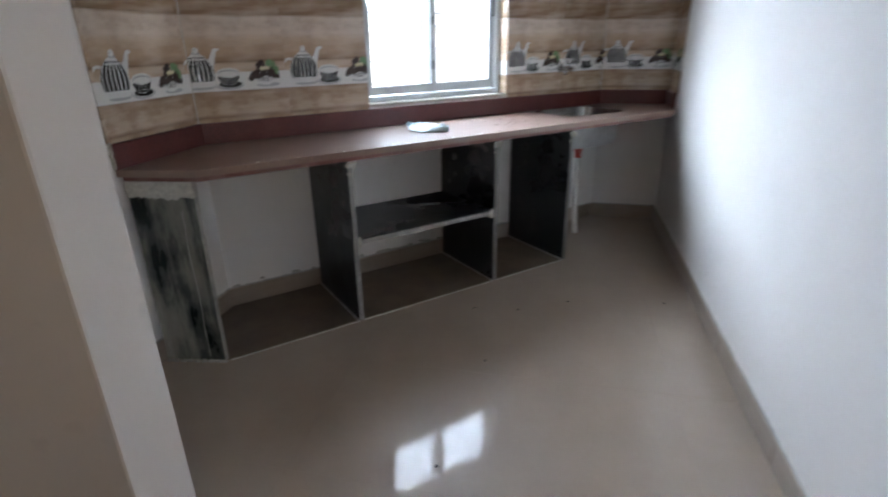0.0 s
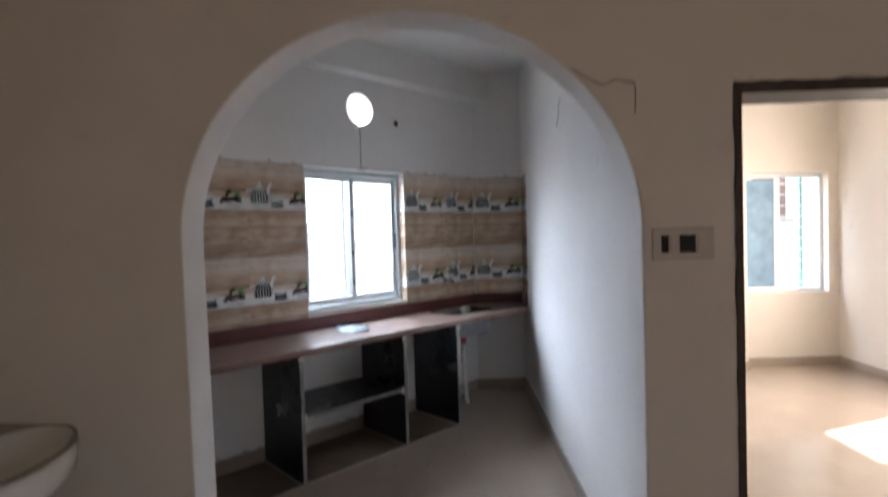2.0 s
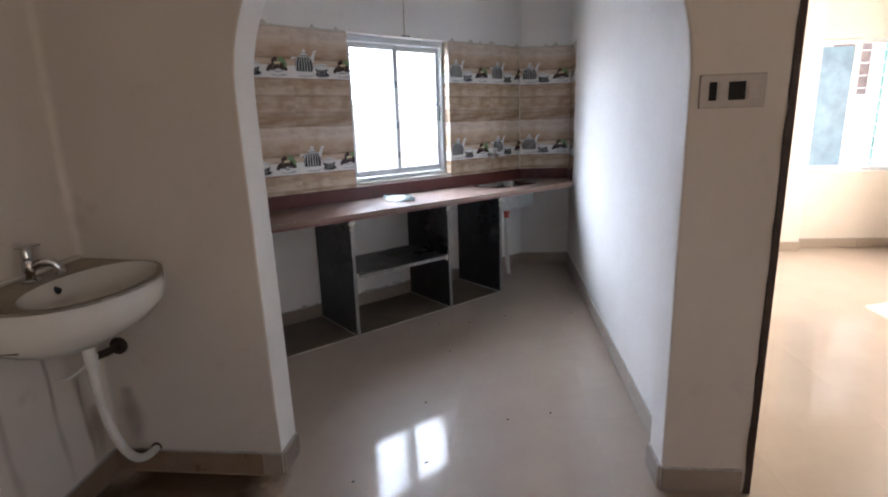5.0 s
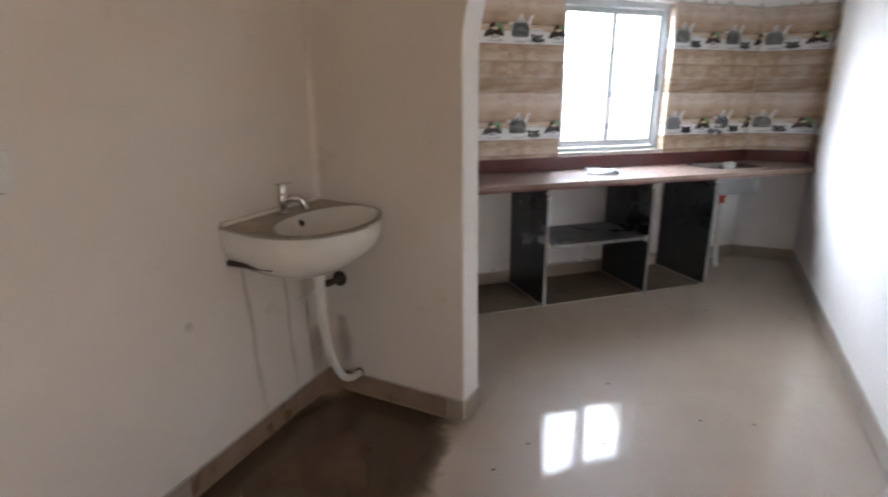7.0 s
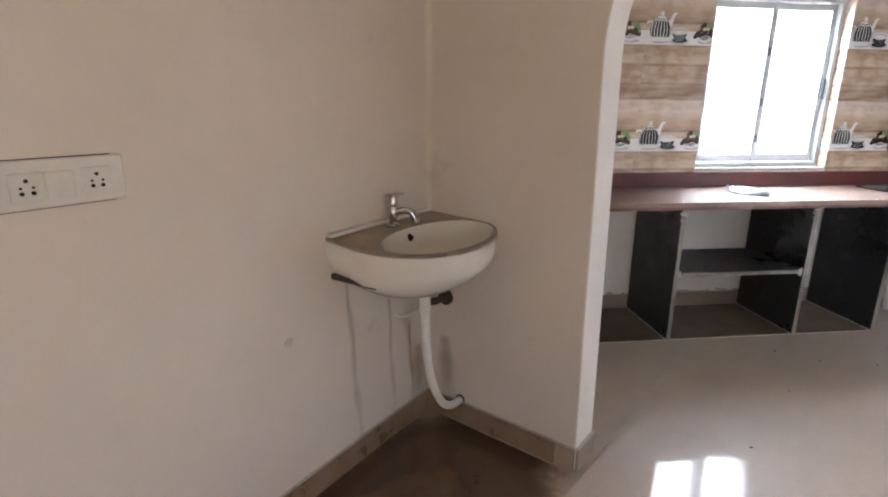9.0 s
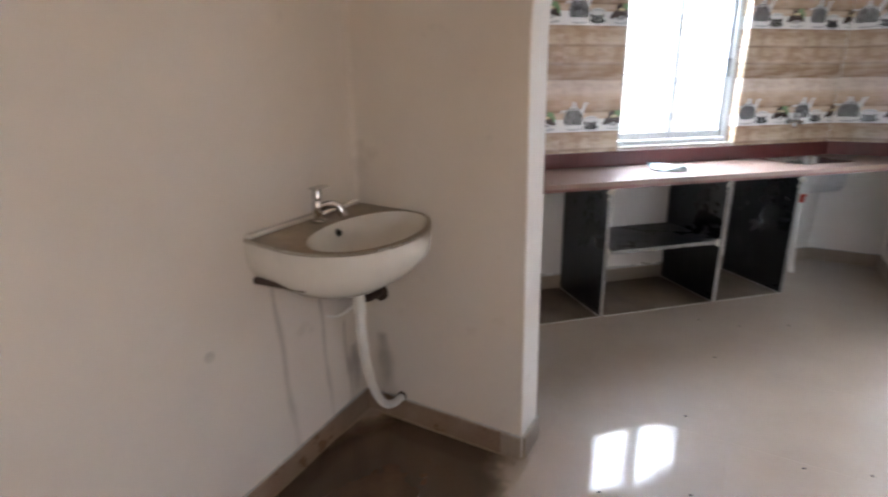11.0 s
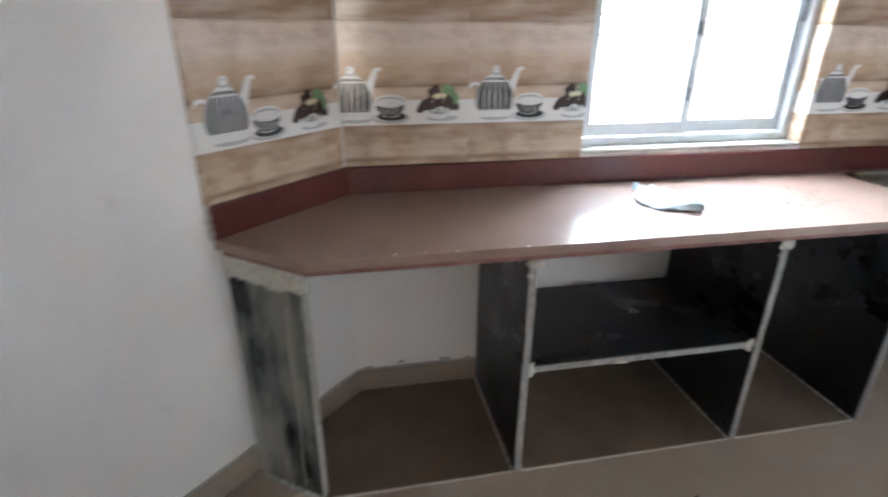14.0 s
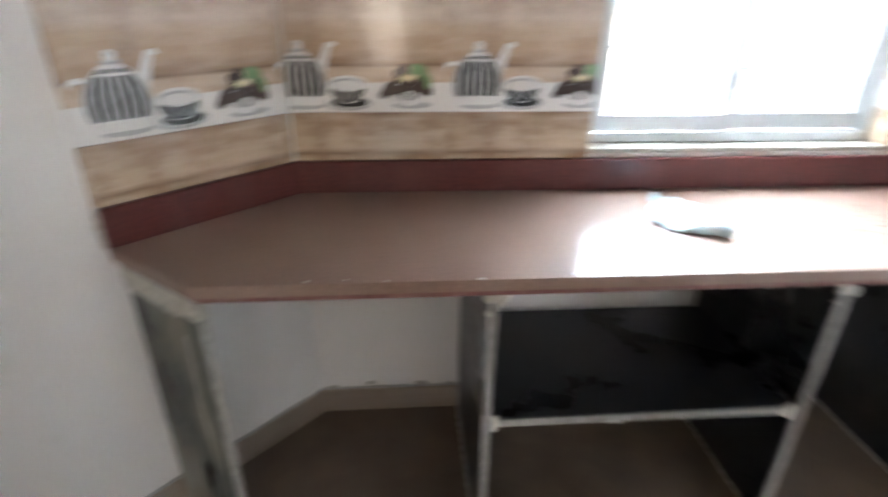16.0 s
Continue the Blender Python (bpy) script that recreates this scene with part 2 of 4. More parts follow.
BAG, bt, bp = nodes_of("thin_plastic_film")
bt.links.new(ramp(bt, noise_of(bt, 14.0, 5.0), [(0.35, (0.50, 0.70, 0.78)), (0.65, (0.74, 0.84, 0.88))]), bp.inputs["Base Color"])
bp.inputs["Roughness"].default_value, bp.inputs["Transmission Weight"].default_value, bp.inputs["IOR"].default_value = 0.35, 0.0, 1.3
CRUMB = plain("dark_crumbs", (0.04, 0.03, 0.03), 0.9)
WIRE = plain("dusty_dark_wire", (0.09, 0.07, 0.055), 0.6)
SMUDGE = plain("faint_smudge", (0.50, 0.46, 0.41), 0.8, vary=0.15)
STAIN = plain("brown_grey_stain", (0.36, 0.30, 0.24), 0.8, vary=0.3)
OUTWALL = painted("outside_wall", (0.70, 0.62, 0.52), (0.5, 0.42, 0.33))
YARDWALL = painted("pale_boundary_wall", (0.80, 0.75, 0.68), (0.66, 0.58, 0.48))
EARTH = plain("dry_earth", (0.32, 0.26, 0.19), 0.95, vary=0.35, scale=3)


# ---- building helpers ----
def place_of(frame_m, x=0.0, y=0.0, z=0.0, turn=0.0):
    m = frame_m.copy()
    m.translation = (frame_m @ Vector((x, y, z))) * S
    return m @ Matrix.Rotation(radians(turn), 4, "Z")


def mesh_of(name, bm, mats, smooth=False):
    bmesh.ops.scale(bm, vec=(S, S, S), verts=bm.verts)
    bmesh.ops.recalc_face_normals(bm, faces=bm.faces)
    if smooth:
        for f in bm.faces:
            f.smooth = True
    me = bpy.data.meshes.new(name)
    bm.to_mesh(me)
    bm.free()
    for m in mats if isinstance(mats, (list, tuple)) else [mats]:
        me.materials.append(m)
    if smooth:
        me.set_sharp_from_angle(angle=radians(40))
    return me


def thing(name, m, label, category, group="", kind=""):
    return_ob = new(name)
    return_ob.empty_display_size = 0.1
    return_ob.matrix_world = m
    return tagged(return_ob, label, category, group, kind)


def part(name, bm, mats, parent, label="", smooth=False):
    ob = new(name, mesh_of(name, bm, mats, smooth))
    ob.parent = parent
    return tagged(ob, label)


def solid(name, bm, mats, m, label, category, kind="", group="", smooth=False):
    ob = new(name, mesh_of(name, bm, mats, smooth))
    ob.matrix_world = m
    return tagged(ob, label, category, group, kind)


def box(lo, hi, bev=0.0, bm=None, seg=1):
    bm = bm or bmesh.new()
    sub = bmesh.new()
    bmesh.ops.create_cube(sub, size=1)
    for v in sub.verts:
        v.co = [(a + b) / 2 + c * (b - a) for a, b, c in zip(lo, hi, v.co)]
    if bev:
        bmesh.ops.bevel(sub, geom=sub.edges[:], offset=bev, segments=seg, affect="EDGES", profile=0.5)
    return joined(bm, sub)


def joined(bm, sub):
    tmp = bpy.data.meshes.new("tmp")
    sub.to_mesh(tmp)
    sub.free()
    bm.from_mesh(tmp)
    bpy.data.meshes.remove(tmp)
    return bm


def tube(pts, r, n=10, bm=None, radii=None):
    bm = bm or bmesh.new()
    pts = [Vector(p) for p in pts]
    rings, side = [], None
    for i, p in enumerate(pts):
        d = (pts[min(i + 1, len(pts) - 1)] - pts[max(i - 1, 0)]).normalized()
        if side is None:
            side = d.orthogonal().normalized()
        side = (side - d * side.dot(d)).normalized()
        up = d.cross(side)
        rr = radii[i] if radii else r
        rings.append([bm.verts.new(p + rr * (side * math.cos(a) + up * math.sin(a))) for a in [2 * math.pi * k / n for k in range(n)]])
    for a, b in zip(rings, rings[1:]):
        for k in range(n):
            bm.faces.new((a[k], a[(k + 1) % n], b[(k + 1) % n], b[k]))
    bm.faces.new(rings[0][::-1])
    bm.faces.new(rings[-1])
    return bm


def bend(pts, steps=6):
    """A smooth line through the points."""
    pts = [Vector(p) for p in pts]
    out = []
    for i in range(len(pts) - 1):
        a, b, c, d = pts[max(i - 1, 0)], pts[i], pts[i + 1], pts[min(i + 2, len(pts) - 1)]
        for k in range(steps):
            t = k / steps
            out.append(0.5 * (2 * b + (c - a) * t + (2 * a - 5 * b + 4 * c - d) * t * t + (3 * b - a - 3 * c + d) * t ** 3))
    return out + [pts[-1]]


def slab(outline, holes, z0, z1, upright=False):
    """A flat outline with holes, given thickness. upright: the outline is (along, up) and the thickness goes along y."""
    bm = bmesh.new()
    edges = []
    for loop in [outline, *holes]:
        vs = [bm.verts.new((a, z0, b) if upright else (a, b, z0)) for a, b in loop]
        edges += [bm.edges.new((vs[i], vs[(i + 1) % len(vs)])) for i in range(len(vs))]
    bmesh.ops.triangle_fill(bm, edges=edges, use_beauty=True, normal=(0, 1, 0) if upright else (0, 0, 1))
    res = bmesh.ops.extrude_face_region(bm, geom=bm.faces[:])
    vs = [g for g in res["geom"] if isinstance(g, bmesh.types.BMVert)]
    bmesh.ops.translate(bm, verts=vs, vec=(0, z1 - z0, 0) if upright else (0, 0, z1 - z0))
    bmesh.ops.recalc_face_normals(bm, faces=bm.faces)
    return bm


def circle(cx, cy, r, n=32):
    return [(cx + r * math.cos(2 * math.pi * k / n), cy + r * math.sin(2 * math.pi * k / n)) for k in range(n)]


def rect(a, b, c, d):
    return [(a, b), (c, b), (c, d), (a, d)]


def rounded(x0, y0, x1, y1, r, n=6):
    out = []
    for cx, cy, s in ((x1 - r, y1 - r, 0), (x0 + r, y1 - r, 90), (x0 + r, y0 + r, 180), (x1 - r, y0 + r, 270)):
        out += [(cx + r * math.cos(radians(s + 90 * k / n)), cy + r * math.sin(radians(s + 90 * k / n))) for k in range(n + 1)]
    return out


def lump(bm, c, r, seed, flat=(1, 1, 1)):
    sub = bmesh.new()
    bmesh.ops.create_icosphere(sub, subdivisions=2, radius=1)
    for v in sub.verts:
        k = 0.8 + 0.5 * noise.noise(v.co * 1.6 + Vector((seed, seed * 2.3, 0)))
        v.co = Vector(c) + Vector((v.co.x * r * flat[0] * k, v.co.y * r * flat[1] * k, v.co.z * r * flat[2] * k))
    return joined(bm, sub)


# ---- walls, floor, ceilings ----
TOP = 3.1
ARCH = [(0.095 + 0.77 * math.cos(radians(a)), 1.55 + 0.735 * math.sin(radians(a))) for a in range(0, 181, 5)]
ARCH_Y, ARCH_T = 1.94, 0.16
DOOR = (1.19, 2.10, 1.985)
outline = [(-1.75, 0), (-0.66, 0)] + ARCH[::-1] + [(0.865, 0), (DOOR[0], 0), (DOOR[0], DOOR[2]), (DOOR[1], DOOR[2]), (DOOR[1], 0), (4.6, 0), (4.6, TOP), (-1.75, TOP)]
arch_wall = solid("wall_arch", slab(outline, [], ARCH_Y, ARCH_Y + ARCH_T, True), WALL, place_of(HOUSE), "cream plastered wall with a round-headed arch and a doorway", "wall", "structure")
arch_wall.data.materials.append(KITCHENWALL)
for face in arch_wall.data.polygons:  # the arch's reveal and the kitchen side are painted white
    if face.center.x < 0.95 * S and (abs(face.normal.y) < 0.5 or face.center.y > (ARCH_Y + 0.1) * S):
        face.material_index = 1
bev = arch_wall.modifiers.new("soft_edges", "BEVEL")
bev.width, bev.segments, bev.limit_method, bev.angle_limit = 0.007, 2, "ANGLE", radians(50)


def wall_between(name, frame_m, a, b, thick, label, holes=(), mat=WALL, top=TOP):
    """A wall whose face runs from a to b, seen from the side on which a lies to the left; its thickness lies behind."""
    a, b = Vector((*a, 0)), Vector((*b, 0))
    d = b - a
    m = frame_m @ Matrix.Translation(a) @ Matrix.Rotation(math.atan2(d.y, d.x), 4, "Z")
    m.translation *= S
    return solid(name, slab(rect(0, 0, d.length, top), holes, 0, thick, True), mat, m, label, "wall", "structure")


LEFT_A, LEFT_B = (-1.005, -3.0), (-1.405, 1.945)
wall_between("wall_basin", HOUSE, LEFT_A, LEFT_B, 0.2, "cream plastered wall with faint smudges behind the wash basin")
KL = -1.475
wall_between("wall_kitchen_side", HOUSE, (KL, 2.0), (KL, 3.62), 0.2, "white plastered kitchen wall beside the counter end")
X_L, X_R, Y_B = 1.386, 4.104, 3.478
WIN = (2.27, 0.968, 3.237, 2.083)
back_wall = wall_between("wall_window", WORLD, (X_L - 0.12, Y_B), (X_R + 0.26, Y_B), 0.2, "white plastered window wall with a round vent hole", [rect(WIN[0] - X_L + 0.12, WIN[1], WIN[2] - X_L + 0.12, WIN[3]), circle(2.80 - X_L + 0.12, 2.572, 0.128), circle(3.172 - X_L + 0.12, 2.507, 0.026, 14)])
KR, KY = 0.93, 5.378
short_wall = wall_between("wall_short", HOUSE, (0.447, KY), (KR + 0.02, KY), 0.2, "short white plastered wall beside the kitchen sink")
right_wall = wall_between("wall_kitchen_right", HOUSE, (KR, KY + 0.2), (KR, ARCH_Y + ARCH_T), 0.11, "long bare white plastered kitchen wall")
beam = slab(rect(1.2, 3.36, 4.3, Y_B + 0.02), [], 2.83, TOP)
for wall in (back_wall, short_wall, right_wall, bpy.data.objects["wall_kitchen_side"]):
    wall.data.materials[0] = KITCHENWALL
solid("trim_beam", beam, CEIL, place_of(WORLD), "white plastered beam under the ceiling above the window", "beam", "structure")

R_FAR, R_SIDE = 5.93, 4.42
wall_between("wall_room_far", HOUSE, (KR + 0.1, R_FAR), (R_SIDE + 0.1, R_FAR), 0.2, "pale cream wall of the next room with a window", [rect(3.42 - KR - 0.1, 0.80, 4.31 - KR - 0.1, 2.10)])
wall_between("wall_room_side", HOUSE, (R_SIDE, R_FAR), (R_SIDE, ARCH_Y + ARCH_T), 0.2, "pale cream side wall of the next room", [rect(R_FAR - 4.72, 0.9, R_FAR - 4.12, 2.0)])
solid("wall_pier", box((3.0, 5.78, 0), (3.35, R_FAR, TOP), 0.006), WALL, place_of(HOUSE), "cream plastered pier beside the far window", "wall", "structure")
wall_between("wall_hall_right", HOUSE, (3.3, ARCH_Y), (3.3, -2.7), 0.2, "cream plastered hall wall with a wide opening", [rect(ARCH_Y + 0.83, 0.45, ARCH_Y + 1.67, 2.15)])
wall_between("wall_hall_rear", HOUSE, (3.3, -2.7), (-1.6, -2.7), 0.2, "cream plastered hall wall")
solid("ceiling", slab([(-1.8, -2.9), (3.5, -2.9), (3.5, ARCH_Y + 0.05), (4.6, ARCH_Y + 0.05), (4.6, 6.1), (0.867, 6.1), (-1.8, 3.43)], [], TOP, TOP + 0.15), CEIL, place_of(HOUSE), "flat white plastered ceiling", "ceiling", "structure")

# floor of square glazed tiles on a grout bed
PITCH = 0.655
floor = solid("floor", slab([(-1.7, -2.9), (4.6, -2.9), (4.6, 6.1), (0.867, 6.1), (-1.7, 3.53)], [], -0.15, -0.004), GROUT, place_of(HOUSE), "glossy beige vitrified tile floor with thin joints, dusty", "floor", "structure")
ground = solid("ground", slab(rect(-600, -600, 600, 600), [], -0.6, -0.45), EARTH, place_of(WORLD), "dry bare earth around the house", "ground", "structure")
floor_tile_mesh = mesh_of("floor_tile", box((-PITCH / 2 + 0.0002, -PITCH / 2 + 0.0002, -0.010), (PITCH / 2 - 0.0002, PITCH / 2 - 0.0002, 0.0), 0.0003), FLOOR)
for i in range(-3, 8):
    for j in range(-8, 6):
        x, y = 0.03 + (i + 0.5) * PITCH, 2.437 + (j + 0.5) * PITCH
        if -1.75 < x < 4.6 and -2.9 < y < 6.1 and y - x < 5.5:
            ob = new("floor_tile", floor_tile_mesh)
            ob.parent = floor
            ob.location = (x * S, y * S, 0.0002 * random.uniform(-1, 1))


SKIRTWET = stone("brown_stained_skirting", (0.20, 0.13, 0.08), (0.30, 0.23, 0.17), 0.16, 7.0, 0.2)


def skirting(frame_m, a, b, label="beige tile skirting along the wall foot", wet=None):
    a, b = Vector((*a, 0)), Vector((*b, 0))
    d = b - a
    m = frame_m @ Matrix.Translation(a) @ Matrix.Rotation(math.atan2(d.y, d.x), 4, "Z")
    m.translation *= S
    base = tagged(new("baseboard"), label, "baseboard", "skirting tiles", "structure")
    base.matrix_world = m
    x = 0.0
    while x < d.length - 0.005:
        e = min(x + PITCH, d.length)
        part("skirting_tile", box((x + 0.001, -0.013, 0.001), (e - 0.001, 0.0, 0.098 + random.uniform(-0.002, 0.002)), 0.003), SKIRTWET if wet and wet[0] < (x + e) / 2 < wet[1] else SKIRT, base)
        x = e
    n = max(4, int(d.length / 0.03))
    line = [(d.length * k / n, -0.004, 0.099 + 0.002 * noise.noise(Vector((k * 0.7, d.length, 0)))) for k in range(n + 1)]
    part("mortar_line", tube(line, 0.005, 6, None, [0.004 + 0.005 * abs(noise.noise(Vector((k * 0.45, a.x, a.y)))) for k in range(n + 1)]), CEMENT, base)


skirting(HOUSE, (-1.07, -2.2), (-1.405, 1.94), "beige tile skirting, stained brown under the basin", (3.0, 5.0))
skirting(HOUSE, (-1.40, ARCH_Y), (-0.66, ARCH_Y), "beige tile skirting, stained brown under the basin", (0.0, 0.5))
skirting(HOUSE, (-0.66, ARCH_Y), (-0.66, ARCH_Y + ARCH_T))
skirting(HOUSE, (0.865, ARCH_Y), (DOOR[0] - 0.03, ARCH_Y))
skirting(HOUSE, (KL, ARCH_Y + ARCH_T), (KL, 3.43))
skirting(WORLD, (X_L, Y_B), (X_R, Y_B))
skirting(HOUSE, (0.447, KY), (KR, KY))
skirting(HOUSE, (KR, KY), (KR, ARCH_Y + ARCH_T))
skirting(HOUSE, (0.865, ARCH_Y + ARCH_T), (0.865, ARCH_Y))
skirting(HOUSE, (3.35, R_FAR), (R_SIDE, R_FAR))
skirting(HOUSE, (R_SIDE, R_FAR), (R_SIDE, ARCH_Y + ARCH_T))
skirting(HOUSE, (3.0, 5.78), (3.35, 5.78))
skirting(HOUSE, (3.35, 5.78), (3.35, R_FAR - 0.014))


bm = bmesh.new()
for k in range(60):
    x = random.uniform(X_L + 0.03, 3.25)
    lump(bm, (x, Y_B - 0.004, 0.100 + abs(random.gauss(0, 0.010))), random.uniform(0.006, 0.016), k + 200, (random.uniform(1.2, 3.2), 0.45, 0.6))
solid("trim_skirting_mortar", bm, CEMENT, place_of(WORLD), "rough grey mortar smeared above the skirting under the worktop", "mortar", "structure")


# ---- doorway to the next room ----
door = thing("door_1", place_of(HOUSE, DOOR[0], ARCH_Y, 0), "doorway with a thin rough dark brown timber frame and no door leaf", "doorway", "", "structure")
w = DOOR[1] - DOOR[0]


def rough_bar(lo, hi, axis, seed):
    """A bar with a worn, uneven edge."""
    bm = bmesh.new()
    n = 40
    ring = []
    for i in range(n + 1):
        k = i / n
        wob = 0.006 * noise.noise(Vector((k * 14, seed, 0))) + 0.003 * noise.noise(Vector((k * 50, seed, 3)))
        if axis == 2:
            z = lo[2] + (hi[2] - lo[2]) * k
            pts = [(lo[0] + wob, lo[1], z), (hi[0], lo[1], z), (hi[0], hi[1], z), (lo[0] + wob, hi[1], z)]
        else:
            x = lo[0] + (hi[0] - lo[0]) * k
            pts = [(x, lo[1], lo[2]), (x, lo[1], hi[2] + wob), (x, hi[1], hi[2] + wob), (x, hi[1], lo[2])]
        ring.append([bm.verts.new(p) for p in pts])
    for a, b in zip(ring, ring[1:]):
        for k in range(4):
            bm.faces.new((a[k], a[(k + 1) % 4], b[(k + 1) % 4], b[k]))
    bm.faces.new(ring[0])
    bm.faces.new(ring[-1][::-1])
    return bm


bm = bmesh.new()
for k in range(26):
    lump(bm, (random.uniform(-0.02, w), 0.001, DOOR[2] + 0.036 + random.gauss(0, 0.004)), random.uniform(0.005, 0.012), k + 300, (random.uniform(1.5, 3.5), 0.4, 0.6))
part("mortar_edge", bm, CEMENT, door, "ragged mortar along the frame head")
part("frame_post", rough_bar((-0.018, -0.006, 0), (0.006, ARCH_T + 0.003, DOOR[2] - 0.006), 2, 1.0), BROWN, door)
part("frame_post", rough_bar((w + 0.018, -0.006, 0), (w - 0.006, ARCH_T + 0.003, DOOR[2] - 0.006), 2, 5.0), BROWN, door)
part("frame_head", rough_bar((-0.018, -0.006, DOOR[2] - 0.006), (w + 0.018, ARCH_T + 0.003, DOOR[2] + 0.032), 0, 9.0), BROWN, door)


# ---- wall tiles of the kitchen ----
def clip(poly, x0, x1, z0, z1):
    for axis, lim, keep_less in ((0, x0, False), (0, x1, True), (1, z0, False), (1, z1, True)):
        out = []
        for i, p in enumerate(poly):
            q = poly[(i + 1) % len(poly)]
            pin = p[axis] <= lim if keep_less else p[axis] >= lim
            qin = q[axis] <= lim if keep_less else q[axis] >= lim
            if pin:
                out.append(p)
            if pin != qin:
                t = (lim - p[axis]) / (q[axis] - p[axis])
                out.append((p[0] + t * (q[0] - p[0]), p[1] + t * (q[1] - p[1])))
        poly = out
        if len(poly) < 3:
            return []
    return poly


def oval(cx, cz, rx, rz, a0=0, a1=360, n=20):
    return [(cx + rx * math.cos(radians(a0 + (a1 - a0) * k / n)), cz + rz * math.sin(radians(a0 + (a1 - a0) * k / n))) for k in range(n + (a1 - a0 < 360))]


def stripes(cx, cz, rx, rz, lo, hi, count, width):
    out = []
    for k in range(count):
        f = -0.9 + 1.8 * k / (count - 1)
        for z0, z1 in [(lo + (hi - lo) * j / 5, lo + (hi - lo) * (j + 1) / 5) for j in range(5)]:
            q = []
            for z, s in ((z0, -1), (z0, 1), (z1, 1), (z1, -1)):
                half = rx * math.sqrt(max(0.0, 1 - z * z))
                q.append((cx + half * f + s * width * math.sqrt(max(0.05, 1 - f * f)) * (0.5 + 0.5 * math.sqrt(max(0, 1 - z * z))), cz + rz * z))
            out.append(q)
    return out


def pear(f):
    """Half width of the teapot's body at the height f, from 0 at its foot to 1 at its neck."""
    if f > 0.42:
        return 0.071 * max(0.0, 1 - ((f - 0.42) / 0.6) ** 1.8) ** 0.7
    return 0.071 * (1 - ((0.42 - f) / 0.55) ** 2) ** 0.5


def pear_shape(cx, z0, z1, lo=0.0, hi=1.0, grow=0.0, n=14):
    side = [(pear(lo + (hi - lo) * k / n) + grow, z0 + (z1 - z0) * (lo + (hi - lo) * k / n)) for k in range(n + 1)]
    return [(cx + w, z) for w, z in side] + [(cx - w, z) for w, z in side[::-1]]


def teapot(cx):
    W, B, G = 0, 1, 2
    z0, z1 = 0.020, 0.168
    polys = [(oval(cx + 0.006, 0.018, 0.056, 0.010), G)]
    hand = oval(cx - 0.070, 0.100, 0.036, 0.040, 60, 300, 12) + oval(cx - 0.070, 0.100, 0.025, 0.029, 300, 60, 12)
    polys += [([hand[i], hand[i + 1], hand[24 - i], hand[25 - i]], W) for i in range(12)]
    polys += [([(cx + 0.040, 0.120), (cx + 0.066, 0.088), (cx + 0.078, 0.138), (cx + 0.062, 0.160)], W), ([(cx + 0.062, 0.160), (cx + 0.078, 0.138), (cx + 0.090, 0.176), (cx + 0.076, 0.186)], W), ([(cx + 0.076, 0.186), (cx + 0.090, 0.176), (cx + 0.104, 0.178), (cx + 0.096, 0.190)], W)]
    polys += [(pear_shape(cx, z0, z1, 0.0, 0.98), W), (pear_shape(cx, z0, z1, 0.17, 0.90, -0.002), B)]
    for k in range(7):
        f = -0.87 + 0.29 * k
        for j in range(10):
            ends = []
            for h in (0.17 + 0.073 * j, 0.17 + 0.073 * (j + 1)):
                w = pear(h)
                ends.append((cx + w * f, z0 + (z1 - z0) * h, (0.0022 + 0.0010 * (1 - abs(f))) * (0.35 + 0.65 * w / 0.071)))
            (xa, za, wa), (xb, zb, wb) = ends
            polys.append(([(xa - wa, za), (xa + wa, za), (xb + wb, zb), (xb - wb, zb)], W))
    polys += [(oval(cx, 0.142, 0.047, 0.0030, n=14), W), (oval(cx, 0.168, 0.020, 0.006, n=12), G), (oval(cx, 0.180, 0.013, 0.013, n=14), W), (oval(cx - 0.003, 0.183, 0.004, 0.004, n=8), G)]
    return "teapot_print", polys


def cup(cx):
    W, B, G = 0, 1, 2
    polys = [(oval(cx, 0.026, 0.066, 0.021), G), (oval(cx, 0.030, 0.060, 0.018), W), (oval(cx + 0.004, 0.029, 0.052, 0.015), B), (oval(cx, 0.034, 0.030, 0.008), G)]
    ear = oval(cx + 0.054, 0.066, 0.018, 0.016, -110, 110, 10) + oval(cx + 0.054, 0.066, 0.010, 0.009, 110, -110, 10)
    polys += [([ear[i], ear[i + 1], ear[20 - i], ear[21 - i]], W) for i in range(10)]
    polys += [(oval(cx, 0.078, 0.052, 0.052, 180, 360), W), (oval(cx, 0.070, 0.050, 0.042, 185, 355), B)]
    polys += [(q, W) for q in stripes(cx, 0.072, 0.051, 0.046, -0.80, -0.05, 8, 0.0012)]
    polys += [(oval(cx, 0.080, 0.053, 0.022), W), (oval(cx, 0.078, 0.047, 0.017), G), (oval(cx, 0.075, 0.043, 0.013), W)]
    return "cup_print", polys


